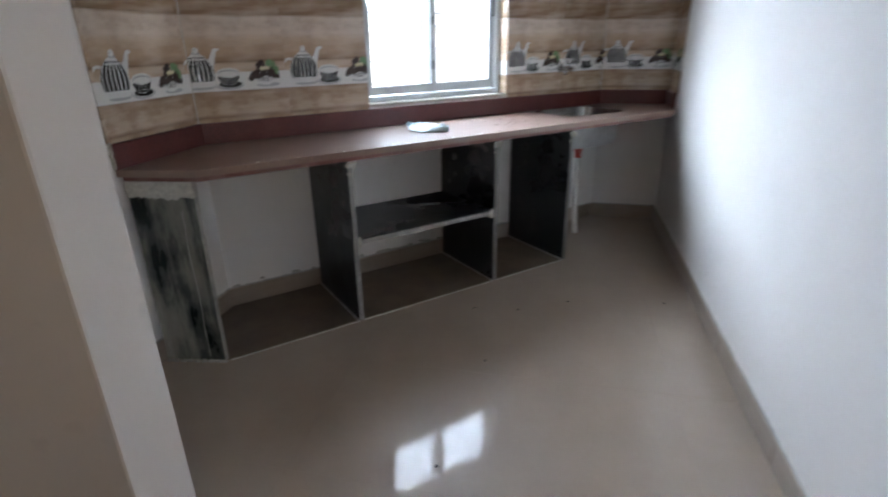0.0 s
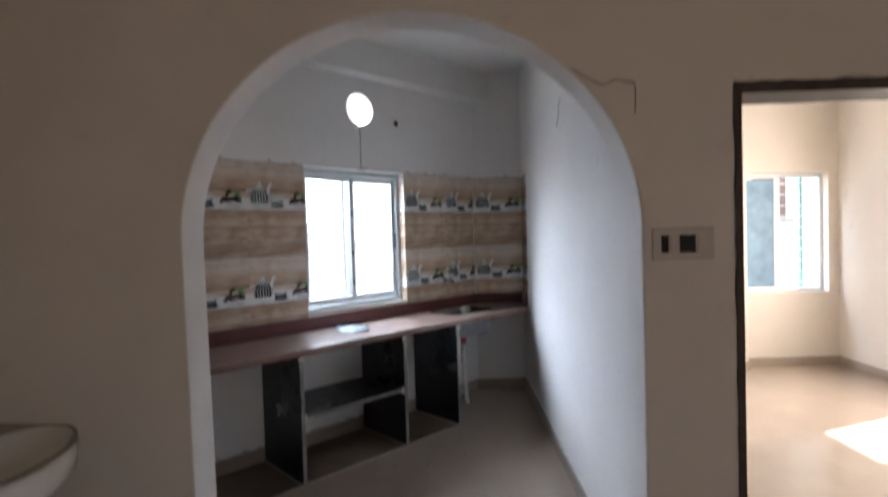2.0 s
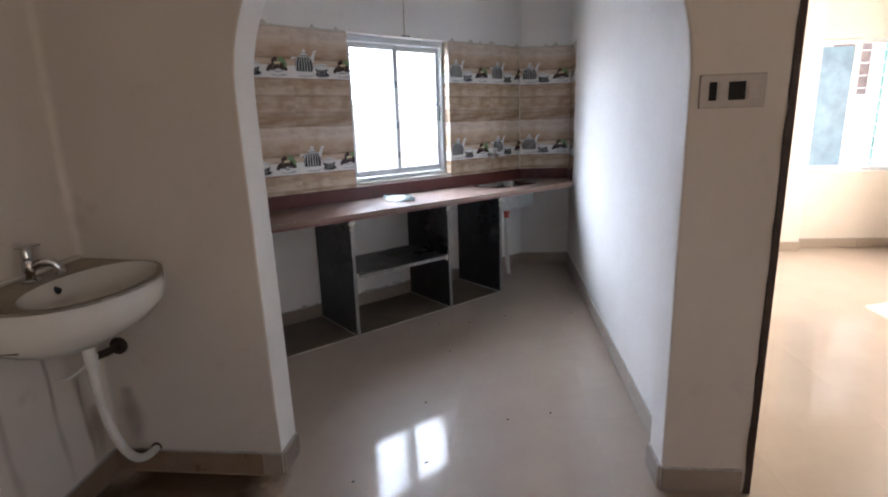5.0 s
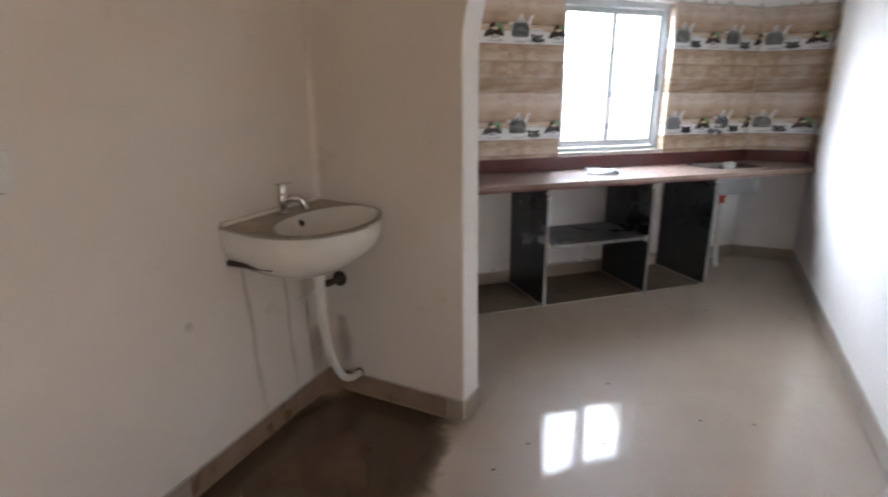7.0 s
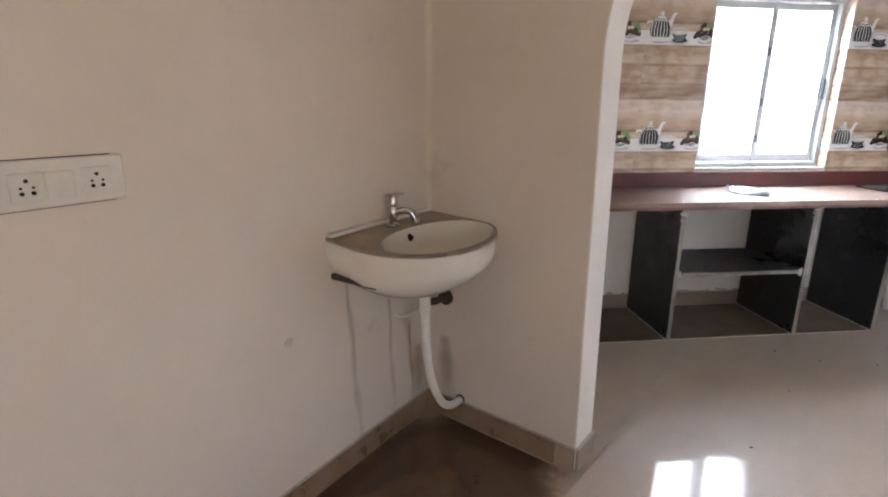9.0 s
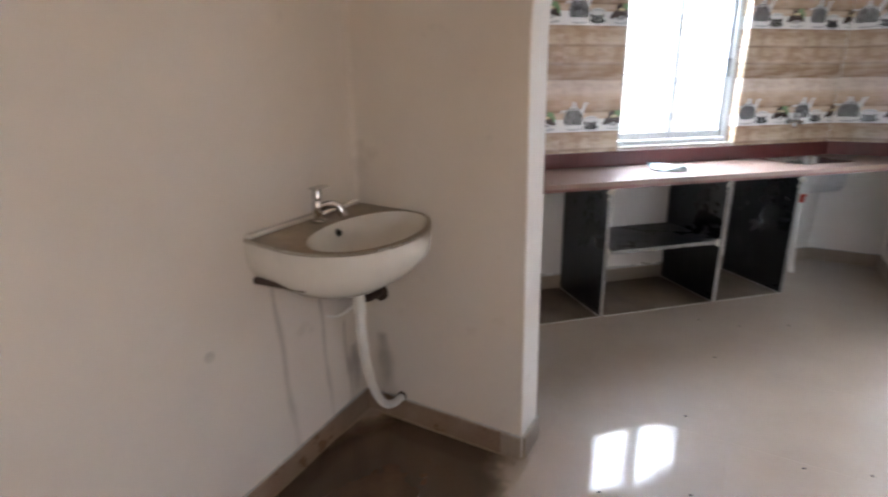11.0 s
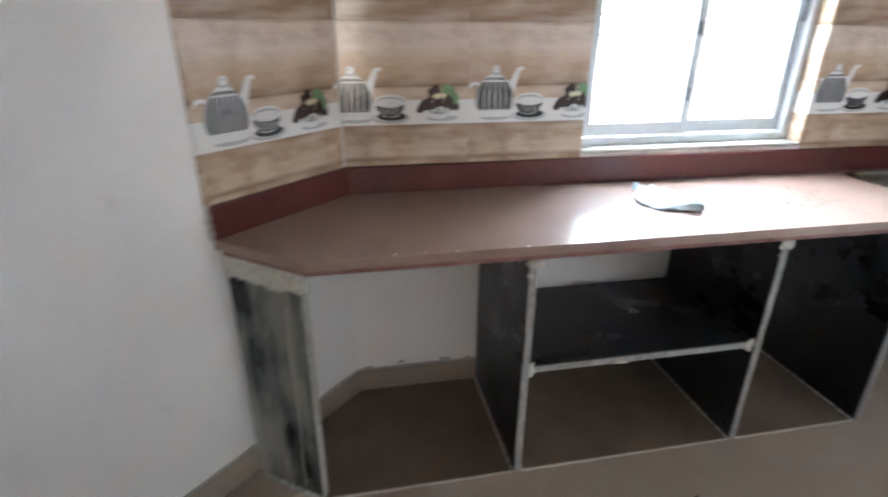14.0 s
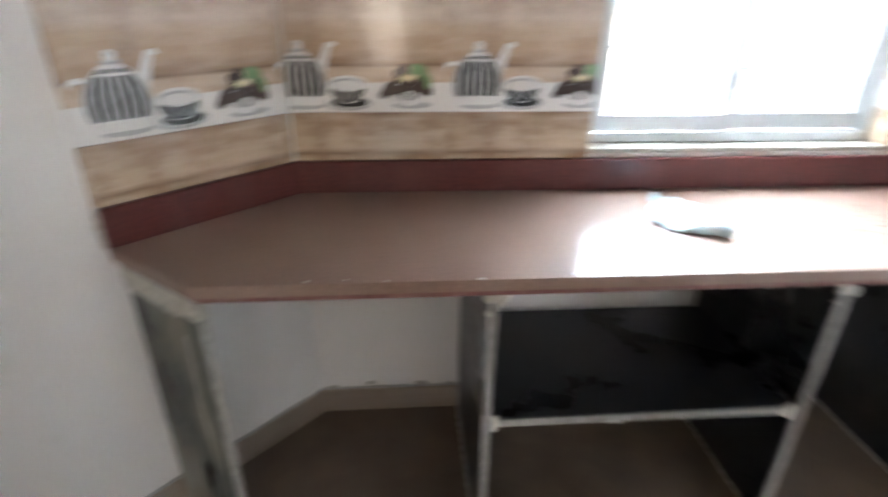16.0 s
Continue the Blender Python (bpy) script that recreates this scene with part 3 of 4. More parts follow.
def cake(cx):
    W, B, G, C, L, K = 0, 1, 2, 3, 4, 5
    polys = [(oval(cx + 0.012, 0.020, 0.056, 0.010), G), (oval(cx, 0.055, 0.052, 0.038, 180, 360), W)]
    polys += [(q, B) for q in stripes(cx, 0.055, 0.053, 0.022, -0.95, -0.05, 12, 0.0015)]
    rng = random.Random(4)
    for k in range(30):
        f = rng.uniform(-1, 1)
        polys.append((oval(cx + 0.058 * f, 0.056 + 0.062 * rng.random() * (1 - f * f) ** 0.5, rng.uniform(0.010, 0.018), rng.uniform(0.009, 0.015), n=9), C))
    polys += [(oval(cx - 0.066, 0.050, 0.014, 0.012, n=10), C), (oval(cx + 0.060, 0.060, 0.010, 0.016, n=10), C), (oval(cx - 0.012, 0.122, 0.014, 0.012, n=10), C)]
    for dx, dz, rx, rz in ((0.026, 0.124, 0.018, 0.010), (0.040, 0.112, 0.016, 0.016), (0.020, 0.112, 0.014, 0.010), (0.058, 0.084, 0.010, 0.020), (0.048, 0.098, 0.012, 0.012)):
        polys.append((oval(cx + dx, dz, rx, rz, n=9), L))
    for dx, dz, k0 in ((-0.008, 0.094, 1.0), (0.016, 0.096, 0.7)):
        polys += [([(cx + dx + (0.019 if k % 2 else 0.010) * k0 * math.cos(k * math.pi / 5), dz + (0.013 if k % 2 else 0.007) * k0 * math.sin(k * math.pi / 5)) for k in range(10)], K)]
    return "cake_print", polys


PRINTS = [P_WHITE, P_BLACK, P_GREY, P_CAKE, P_GREEN, P_CREAM]
ROWS_Z = [(0.957, 1.097, PLAIN, 0.769), (1.097, 1.425, DECOR, 1.097), (1.425, 1.753, PLAIN, 1.425), (1.753, 2.081, DECOR, 1.753)]


def tiling(owner, x0, x1, first, shift=0.0, face=0.0, rows=ROWS_Z):
    """Tiles on the face of a wall between two places along it; first: where the columns of tiles are counted from; shift: the wall's own start."""
    for z0, z1, mat, zero in rows:
        col = math.floor((x0 - first) / TILE_W)
        while first + col * TILE_W < x1 - 0.002:
            left = first + col * TILE_W
            a, b = max(x0, left), min(x1, left + TILE_W)
            col += 1
            if b - a < 0.004:
                continue
            g = 0.0003
            bm = box((a - left + g, -0.008, z0 - zero + g), (b - left - g, 0.0, z1 - zero - g), 0.0007)
            tile = part("wall_tile", bm, mat, owner)
            tile.location = ((left - shift) * S, face * S, zero * S)
            if mat is not DECOR:
                continue
            for name, polys in (teapot(0.094), cup(0.222), cake(0.390)):
                bm = bmesh.new()
                for k, (poly, slot) in enumerate(polys):
                    poly = clip(poly, a - left + 0.002, b - left - 0.002, 0.002, TILE_H)
                    if len(poly) > 2:
                        f = bm.faces.new([bm.verts.new((px, -0.0086 - 0.00006 * k, pz)) for px, pz in poly])
                        f.material_index = slot
                if len(bm.faces):
                    me = bpy.data.meshes.new(name)
                    bmesh.ops.scale(bm, vec=(S, S, S), verts=bm.verts)
                    for f in bm.faces:
                        f.normal_update()
                        if f.normal.y > 0:
                            f.normal_flip()
                    bm.to_mesh(me)
                    for m in PRINTS:
                        me.materials.append(m)
                    pr = new(name, me)
                    pr.parent = tile
                bm.free()


w0 = X_L - 0.12
tiling(back_wall, X_L + 0.006, WIN[0], X_L - 0.05, w0)
tiling(back_wall, WIN[2], X_R + 0.002, WIN[2] - 0.02, w0)
tiling(short_wall, 0.4475, KR - 0.008, 0.447, 0.447)
tiling(right_wall, KY - KY + 0.208, 0.208 + 0.285, 0.208 - 0.175)
side_wall = bpy.data.objects["wall_kitchen_side"]
tiling(side_wall, 2.90 - 2.0, 3.432 - 2.0, 2.913 - 2.0)
# tiles on the window's reveal
reveal = thing("reveal_tiles", place_of(WORLD, WIN[2], Y_B - 0.006, 0), "beige stone-look tiles lining the window reveal", "tiles", "", "structure")
for z0, z1, mat, zero in ROWS_Z:
    z0 = max(z0, WIN[1] + 0.006)
    tile = part("wall_tile", box((-0.008, 0.001, z0 - zero + 0.001), (0.0, 0.075, z1 - zero - 0.001), 0.0012), mat, reveal)
    tile.location = (0, 0, zero * S)

# mortar left along the top of the tiles
for nm, fm, a, b, y in (("trim_mortar", WORLD, X_L, WIN[0], Y_B), ("trim_mortar", WORLD, WIN[2], X_R, Y_B), ("trim_mortar", HOUSE, 0.447, KR, KY)):
    bm = bmesh.new()
    n = int((b - a) / 0.02)
    rows = []
    for i in range(n + 1):
        x = a + (b - a) * i / n
        h = 0.008 + 0.010 * abs(noise.noise(Vector((x * 9, y, 2)))) + (0.022 if noise.noise(Vector((x * 21, y, 7))) > 0.42 else 0)
        rows.append([bm.verts.new(p) for p in ((x, y - 0.009, 2.081), (x, y - 0.007, 2.081 + h), (x, y, 2.083 + h), (x, y, 2.081))])
    for p, q in zip(rows, rows[1:]):
        for k in range(4):
            bm.faces.new((p[k], p[(k + 1) % 4], q[(k + 1) % 4], q[k]))
    bm.faces.new(rows[0])
    bm.faces.new(rows[-1][::-1])
    solid(nm, bm, PUTTY, place_of(fm), "uneven mortar left along the top of the wall tiles", "mortar", "structure")


# ---- kitchen window ----
solid("trim_blind_hole", tube([(0, 0, 0), (0, 0.02, 0)], 0.029, 14), DARK, place_of(WORLD, 3.172, Y_B + 0.008, 2.507), "dark bottom of a drilled hole in the plaster", "hole", "structure")
win = thing("window_1", place_of(WORLD, WIN[0], 3.545, WIN[1]), "two-leaf sliding aluminium window with pale grey frame, closed", "window", "", "structure")
ww, wh = WIN[2] - WIN[0], WIN[3] - WIN[1]
f = 0.035
part("window_sill", box((0.0, -0.068, 0.0), (ww, 0.09, 0.016), 0.003), PUTTY, win, "white painted sill")
part("frame_head", box((0, 0.0, wh - 0.045), (ww, 0.07, wh), 0.003), ALU, win)
part("frame_foot", box((0, 0.0, 0.016), (ww, 0.07, 0.046), 0.003), ALU, win)
part("frame_jamb", box((0, 0.002, 0.016), (f, 0.068, wh - 0.01), 0.003), ALU, win)
part("frame_jamb", box((ww - f, 0.002, 0.016), (ww, 0.068, wh - 0.01), 0.003), ALU, win)
mid = 2.742 - WIN[0]
for x0, x1, y in ((f - 0.008, mid + 0.020, 0.010), (mid - 0.020, ww - f + 0.008, 0.038)):
    z0, z1, s, d = 0.050, wh - 0.048, 0.036, 0.022
    sash = part("sash", box((x0, y, z0), (x0 + s, y + d, z1), 0.002), ALU, win)
    part("sash_rail", box((x0 + s, y, z0), (x1 - s, y + d, z0 + 0.05), 0.002), ALU, sash)
    part("sash_rail", box((x0 + s, y, z1 - 0.04), (x1 - s, y + d, z1), 0.002), ALU, sash)
    part("sash_stile", box((x1 - s, y, z0), (x1, y + d, z1), 0.002), ALU, sash)
    pane = part("pane", box((x0 + s - 0.004, y + 0.009, z0 + 0.046), (x1 - s + 0.004, y + 0.013, z1 - 0.036)), GLASS, sash)
    pane.visible_shadow = False
    for k in range(2):
        part("gasket", box((x0 + s - 0.001 if k else x1 - s - 0.003, y - 0.001, z0 + 0.05), (x0 + s + 0.003 if k else x1 - s + 0.001, y + 0.003, z1 - 0.04)), DARKSEAL, sash)
for z in (0.18, 0.42, 0.74):
    part("stile_clip", box((mid - 0.012, 0.004, z), (mid + 0.004, 0.0105, z + 0.05), 0.001), DARKSEAL, win)
part("latch", box((ww - f - 0.020, 0.018, 0.47), (ww - f - 0.002, 0.039, 0.60), 0.004), DARKSEAL, win, "dark pull latch")

grill = thing("window_grill", place_of(WORLD, WIN[0], 3.64, WIN[1]), "pale painted iron bars outside the kitchen window", "window grill")
for k, z in enumerate((0.11, 0.232, 0.297, 0.42, 0.49, 0.61, 0.68, 0.80, 0.87, 0.99)):
    part("bar", tube([(0.0, 0.012, z), (ww, 0.012, z)], 0.0075, 8), IRON, grill)
for x in (0.44, 0.02, ww - 0.02, 0.475):
    part("upright", box((x - 0.012, -0.006, 0.0), (x + 0.012, 0.002, wh), 0.001), IRON, grill)


# ---- worktop, splashback and the supports ----
ct = [(X_L, Y_B), (X_R, Y_B), (4.447, 3.143), (4.19, 2.893), (1.27, 2.893), (1.022, 3.086), (1.016, 3.105)]
hole = rounded(3.415, 3.062, 3.915, 3.428, 0.095)
top = thing("worktop", place_of(WORLD, 2.7, 3.15, 0.80), "dusty dark red polished stone kitchen worktop with cut-out sink", "worktop")
off = lambda pts: [(x - 2.7, y - 3.15) for x, y in pts]
bm = slab(off(ct), [off(hole)], 0.032, 0.06)
part("slab", bm, REDTOP, top)
low = [(X_L + 0.02, Y_B - 0.01), (X_R - 0.02, Y_B - 0.01), (4.43, 3.143), (4.18, 2.905), (1.275, 2.905), (1.035, 3.090)]
part("under_edge", slab(off(low), [off(rounded(3.40, 3.047, 3.93, 3.443, 0.10))], 0.014, 0.030), EDGE, top, "rough dusty red lower edge")
sp = 0.015
for nm, fm, a, b in (("splash", WORLD, (X_L, Y_B), (X_R, Y_B)), ("splash", HOUSE, (0.447, KY), (KR, KY)), ("splash", HOUSE, (KR, KY), (KR, 5.12)), ("splash", HOUSE, (KL, 2.905), (KL, 3.44))):
    pa, pb = fm @ Vector((*a, 0)), fm @ Vector((*b, 0))
    d = pb - pa
    ob = part("splashback", box((0, -sp - 0.008, 0.0), (d.length, -0.001, 0.098), 0.003), REDBACK, top, "deep red stone splashback")
    ob.matrix_local = Matrix.Translation(Vector((pa.x - 2.7, pa.y - 3.15, 0.059)) * S) @ Matrix.Rotation(math.atan2(d.y, d.x), 4, "Z")
bm = bmesh.new()
for k in range(26):
    x = random.uniform(-1.4, 1.4)
    lump(bm, (x, -0.25 + random.uniform(-0.004, 0.012), 0.061), random.uniform(0.002, 0.006), k, (1.6, 1, 0.4))
tagged(part("mortar_specks", bm, PUTTY, top, "specks of white mortar on the worktop edge"), kind="stuff")


def support(x, label):
    t = thing("stone_partition", place_of(WORLD, x, 2.93, 0), label, "panel", "stone panels under the worktop")
    part("panel", box((-0.014, 0.004, 0.004), (0.014, Y_B - 2.93 - 0.013, 0.812), 0.0015), GRANITE, t)
    part("front_edge", box((-0.012, 0.0, 0.004), (0.012, 0.0035, 0.812), 0.001), EDGEGREY, t, "unpolished grey front edge")
    bm = lump(bmesh.new(), (0.006, 0.004, 0.790), 0.026, x, (1.3, 0.5, 0.9))
    part("mortar_cap", lump(bm, (-0.002, 0.006, 0.75), 0.018, x + 2, (0.9, 0.4, 1.4)), PUTTY, t, "lump of white putty")
    bm = bmesh.new()
    for k in range(14):
        for s in (-1, 1):
            lump(bm, (s * 0.016, 0.02 + k * 0.038, 0.004), 0.012, k + s * 9 + x, (0.7, 1.9, 0.5))
    part("mortar_foot", bm, CEMENT, t, "cement smeared along the foot")
    return t


for x in (1.905, 2.742, 3.296):
    support(x, "upright black granite panel with dust and white putty at the top")
shelf = thing("counter_shelf", place_of(WORLD, 1.92, 2.94, 0.40), "black granite shelf between two panels under the worktop", "shelf")
part("shelf_slab", box((0.0, 0.004, 0.0), (0.807, 0.51, 0.026), 0.0015), GRANITE, shelf)
part("front_edge", box((0.0, 0.0, 0.001), (0.807, 0.0038, 0.023), 0.001), EDGEGREY, shelf, "unpolished grey front edge")
for k, (x, z) in enumerate(((0.006, 0.012), (0.800, 0.010), (0.32, 0.002))):
    bm = lump(bmesh.new(), (x, 0.003, z), 0.024 if k < 2 else 0.012, k, (0.9, 0.35, 1.3) if k < 2 else (3.4, 0.4, 0.6))
    part("mortar_joint", bm, PUTTY, shelf, "white putty at the shelf joint")
bm = bmesh.new()
for k in range(12):
    lump(bm, (0.05 + k * 0.065, 0.515, -0.03), 0.035, k + 40, (1.4, 0.5, 0.8))
part("mortar_back", bm, CEMENT, shelf, "cement packed under the back of the shelf")

# end panel, set across the counter's cut corner
pa, pb = Vector((1.252, 2.938, 0)), Vector((1.040, 3.093, 0))
d = pb - pa
end = thing("stone_end_slab", Matrix.Translation(pa * S) @ Matrix.Rotation(math.atan2(d.y, d.x), 4, "Z"), "narrow dark granite end panel smeared with dried cement", "panel", "stone panels under the worktop")
L = d.length
part("panel", box((0.002, -0.026, 0.004), (L, 0.0, 0.812), 0.002), SMEARED, end)
part("front_edge", box((-0.003, -0.026, 0.004), (0.001, -0.001, 0.81), 0.001), CEMENT, end, "pale unpolished edge")
bm = bmesh.new()
rows = []
for i in range(31):
    x = -0.004 + (L + 0.004) * i / 30
    lo = 0.745 + 0.022 * noise.noise(Vector((x * 16, 3, 0))) + 0.010 * noise.noise(Vector((x * 50, 8, 0)))
    th = 0.006 + 0.005 * noise.noise(Vector((x * 25, 1, 5)))
    rows.append([bm.verts.new(q) for q in ((x, 0.001, lo), (x, th, lo + 0.008), (x, th + 0.004, 0.79), (x, 0.004, 0.812), (x, -0.028, 0.812), (x, -0.028, lo))])
for q0, q1 in zip(rows, rows[1:]):
    for k in range(6):
        bm.faces.new((q0[k], q0[(k + 1) % 6], q1[(k + 1) % 6], q1[k]))
bm.faces.new(rows[0])
bm.faces.new(rows[-1][::-1])
part("mortar_cap", bm, PUTTY, end, "thick band of yellowish putty along the top", smooth=True)
part("cement_ridge", tube([(0.062 + 0.003 * math.sin(j * 0.9), 0.0005, 0.03 + j * 0.055) for j in range(13)], 0.003, 6, None, [0.0012 + 0.0035 * abs(noise.noise(Vector((j * 0.7, 3, 1)))) for j in range(13)]), CEMENT, end, "ridge of dried cement")
bm = bmesh.new()
for k in range(9):
    lump(bm, (k * L / 8.5, 0.006, 0.004), 0.016, k + 90, (1.3, 0.8, 0.5))
part("mortar_foot", bm, CEMENT, end, "cement smeared along the foot")

# unpolished, dusty sheet inside the open bays, darkened to paint in the worktop's shade
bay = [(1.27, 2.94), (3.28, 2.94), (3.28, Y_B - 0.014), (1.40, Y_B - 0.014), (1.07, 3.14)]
solid("trim_bay_shade", slab(bay, [], 0.0, 0.0025), plain("dusty_bay_shade", (0.135, 0.096, 0.068), 0.55, vary=0.25, scale=5, bumpy=0.1), place_of(WORLD), "dusty brown sheet inside the counter bays, darkened as painted shade", "floor", "structure")

# thin cement lip along the foot of the open bays
for x0, x1 in ((1.27, 1.89), (1.92, 2.727), (2.757, 3.28)):
    bm = bmesh.new()
    n = 30
    pts = [(x0 + (x1 - x0) * k / n, 2.932 + 0.004 * noise.noise(Vector((k * 0.6, x0, 0))), 0.0015) for k in range(n + 1)]
    tube(pts, 0.005, 6, bm, [0.0028 + 0.003 * abs(noise.noise(Vector((k * 0.5, x0, 4)))) for k in range(n + 1)])
    solid("trim_cement_lip", bm, PUTTY, place_of(WORLD), "thin pale cement lip along the floor under the worktop", "cement lip", "structure")

# ---- sink under the worktop ----
sink = thing("kitchen_sink", place_of(WORLD, 3.665, 3.245, 0.645), "stainless steel sink bowl set into the worktop", "sink")


def bowl(loops, close=True):
    bm = bmesh.new()
    rings = [[bm.verts.new(p) for p in lp] for lp in loops]
    for a, b in zip(rings, rings[1:]):
        for k in range(len(a)):
            bm.faces.new((a[k], a[(k + 1) % len(a)], b[(k + 1) % len(b)], b[k]))
    if close:
        bm.faces.new(rings[-1])
    return bm


def loop_at(x0, y0, x1, y1, r, z):
    return [(x, y, z) for x, y in rounded(x0, y0, x1, y1, r)]


inner = [loop_at(-0.248, -0.181, 0.248, 0.181, 0.094, 0.214), loop_at(-0.244, -0.177, 0.244, 0.177, 0.092, 0.20), loop_at(-0.232, -0.166, 0.232, 0.166, 0.088, 0.035), loop_at(-0.20, -0.135, 0.20, 0.135, 0.08, 0.006)]
outer = [loop_at(-0.19, -0.13, 0.19, 0.13, 0.07, 0.0), loop_at(-0.225, -0.16, 0.225, 0.16, 0.085, 0.010), loop_at(-0.240, -0.174, 0.240, 0.174, 0.092, 0.035), loop_at(-0.247, -0.180, 0.247, 0.180, 0.094, 0.20)]
part("bowl", bowl(inner), STEEL, sink, smooth=True)
part("shell", bowl(outer[::-1]), SHELL, sink, "brushed steel underside", smooth=True)
part("rim", bowl([loop_at(-0.248, -0.181, 0.248, 0.181, 0.094, 0.214), loop_at(-0.250, -0.183, 0.250, 0.183, 0.095, 0.2165), loop_at(-0.262, -0.195, 0.262, 0.195, 0.10, 0.2160)], False), STEEL, sink, "thin steel rim")
part("drain", tube([(0, 0, 0.004), (0, 0, 0.010)], 0.045, 20), CHROME, sink, "round drain strainer")
waste = thing("waste_pipe", place_of(WORLD, 3.66, 3.22, 0.0), "white plastic waste pipe with a red coupling under the sink", "pipe")
part("coupling", tube([(0, 0, 0.56), (0, 0, 0.60), (0, 0, 0.602), (0, 0, 0.632)], 0.026, 14, None, [0.022, 0.022, 0.028, 0.028]), REDPLASTIC, waste, "red coupling nut")
part("hose", tube(bend([(0, 0, 0.565), (0.0, 0.002, 0.42), (0.008, 0.004, 0.25), (0.028, 0.008, 0.08), (0.045, 0.012, 0.016)]), 0.019, 12), PVC, waste, smooth=True)
part("neck", tube([(0, 0, 0.63), (0, 0, 0.648)], 0.02, 12), PVC, waste)

tap = thing("sink_tap", place_of(WORLD, 3.69, Y_B - 0.008, 1.12), "chrome wall-mounted sink tap with white handle", "tap")
part("flange", tube([(0, 0, 0), (0, -0.012, 0)], 0.026, 16), CHROME, tap)
part("body", tube(bend([(0, -0.01, 0), (0, -0.09, 0.0), (0.0, -0.11, -0.005)]), 0.014, 12), CHROME, tap, smooth=True)
part("spout", tube(bend([(0, -0.085, 0.0), (-0.04, -0.115, 0.008), (-0.085, -0.14, 0.0), (-0.10, -0.15, -0.03)]), 0.011, 12), CHROME, tap, smooth=True)
part("spindle", tube([(0.0, -0.075, 0.01), (0.0, -0.075, 0.045)], 0.009, 10), CHROME, tap)
part("handle", box((-0.010, -0.100, 0.040), (0.012, -0.055, 0.062), 0.004), PVC, tap, "white tap handle")
part("side_nozzle", box((0.05, -0.085, -0.02), (0.078, -0.06, 0.012), 0.004), PVC, tap, "white plastic nozzle cap")
part("side_arm", tube([(0.0, -0.07, 0.0), (0.06, -0.07, -0.004)], 0.008, 8), CHROME, tap)

# plastic film and crumbs left on the worktop
bm = bmesh.new()
n1, n2 = 28, 14
grid = []
for i in range(n1 + 1):
    row = []
    for j in range(n2 + 1):
        u, v = i / n1, j / n2 - 0.5
        wid = 0.14 * max(0.03, math.sin(math.pi * min(1, max(0, u * 1.12 - 0.10)))) ** 0.8
        z = 0.028 + 0.026 * noise.noise(Vector((u * 5, v * 5, 1))) + 0.030 * noise.noise(Vector((u * 12, v * 9, 5)))
        row.append(bm.verts.new((u * 0.29, v * wid * 1.6 + 0.01 * noise.noise(Vector((u * 8, 3, 0))), max(0.001, z * (1 - 1.6 * abs(v))))))
    grid.append(row)
for i in range(n1):
    for j in range(n2):
        bm.faces.new((grid[i][j], grid[i + 1][j], grid[i + 1][j + 1], grid[i][j + 1]))
bag = solid("plastic_film", bm, BAG, place_of(WORLD, 2.43, 3.34, 0.861, -72), "crumpled pale blue clear plastic film on the worktop", "plastic film", smooth=True)
sol = bag.modifiers.new("thickness", "SOLIDIFY")
sol.thickness = 0.001
bm = bmesh.new()
rng = random.Random(7)
for k in range(46):
    x, y = rng.gauss(3.0, 0.13), rng.gauss(3.15, 0.09)
    lump(bm, (x - 3.0, y - 3.15, 0.001), rng.uniform(0.0025, 0.0055), k, (1.6, 0.7, 0.2))
solid("crumbs", bm, CRUMB, place_of(WORLD, 3.0, 3.15, 0.8605), "dark dry crumbs scattered on the worktop", "crumbs", "stuff")
bm = bmesh.new()
for k, (x, y) in enumerate(((2.45, 2.72), (2.62, 2.58), (2.2, 2.3), (1.1, 1.6), (1.9, 1.5), (2.9, 2.5), (1.4, 1.5), (1.7, 1.9), (3.3, 2.2), (2.1, 1.4), (0.9, 1.5))):
    lump(bm, (x, y, 0.002), 0.007, k, (1.4, 0.8, 0.35))
solid("floor_litter", bm, CRUMB, place_of(WORLD), "small dark bits of dirt on the floor", "dirt", "stuff")


part_lump = lump(bmesh.new(), (0, 0, 0), 0.035, 33, (0.5, 0.9, 1.2))
solid("trim_putty", part_lump, PUTTY, place_of(HOUSE, KR - 0.008, 5.09, 2.06), "lump of white putty at the end of the tiles", "putty", "structure")


# ---- wash basin in the corner ----
lw = Vector((LEFT_B[0] - LEFT_A[0], LEFT_B[1] - LEFT_A[1]))
lw_turn = math.degrees(math.atan2(lw.y, lw.x))


def left_face(y):
    return LEFT_A[0] + (y - LEFT_A[1]) / (LEFT_B[1] - LEFT_A[1]) * (LEFT_B[0] - LEFT_A[0])


BC = 1.60
basin = thing("wash_basin", place_of(HOUSE, left_face(BC + 0.036), BC + 0.036, -0.019, lw_turn) @ Matrix.Diagonal((0.98, 0.98, 1.0, 1.0)), "dusty white ceramic wall-hung wash basin with grimy rim", "wash basin")
# local: x along the wall, -y out from it


def rim_loop(k, z, dy=0.0, back=0.0):
    """The basin's D-shaped outline, shrunk by k towards its middle."""
    pts = [(-0.30, -back), (0.30, -back)]
    n = 22
    for i in range(n + 1):
        a = math.pi * i / n
        px = 0.325 * math.cos(a)
        py = -0.17 - 0.285 * math.sin(a) ** 0.85
        pts.append((px, py))
    cx, cy = 0.0, -0.2
    return [(cx + (x - cx) * k, cy + (y - cy) * k + dy, z) for x, y in pts]


RZ = 0.968


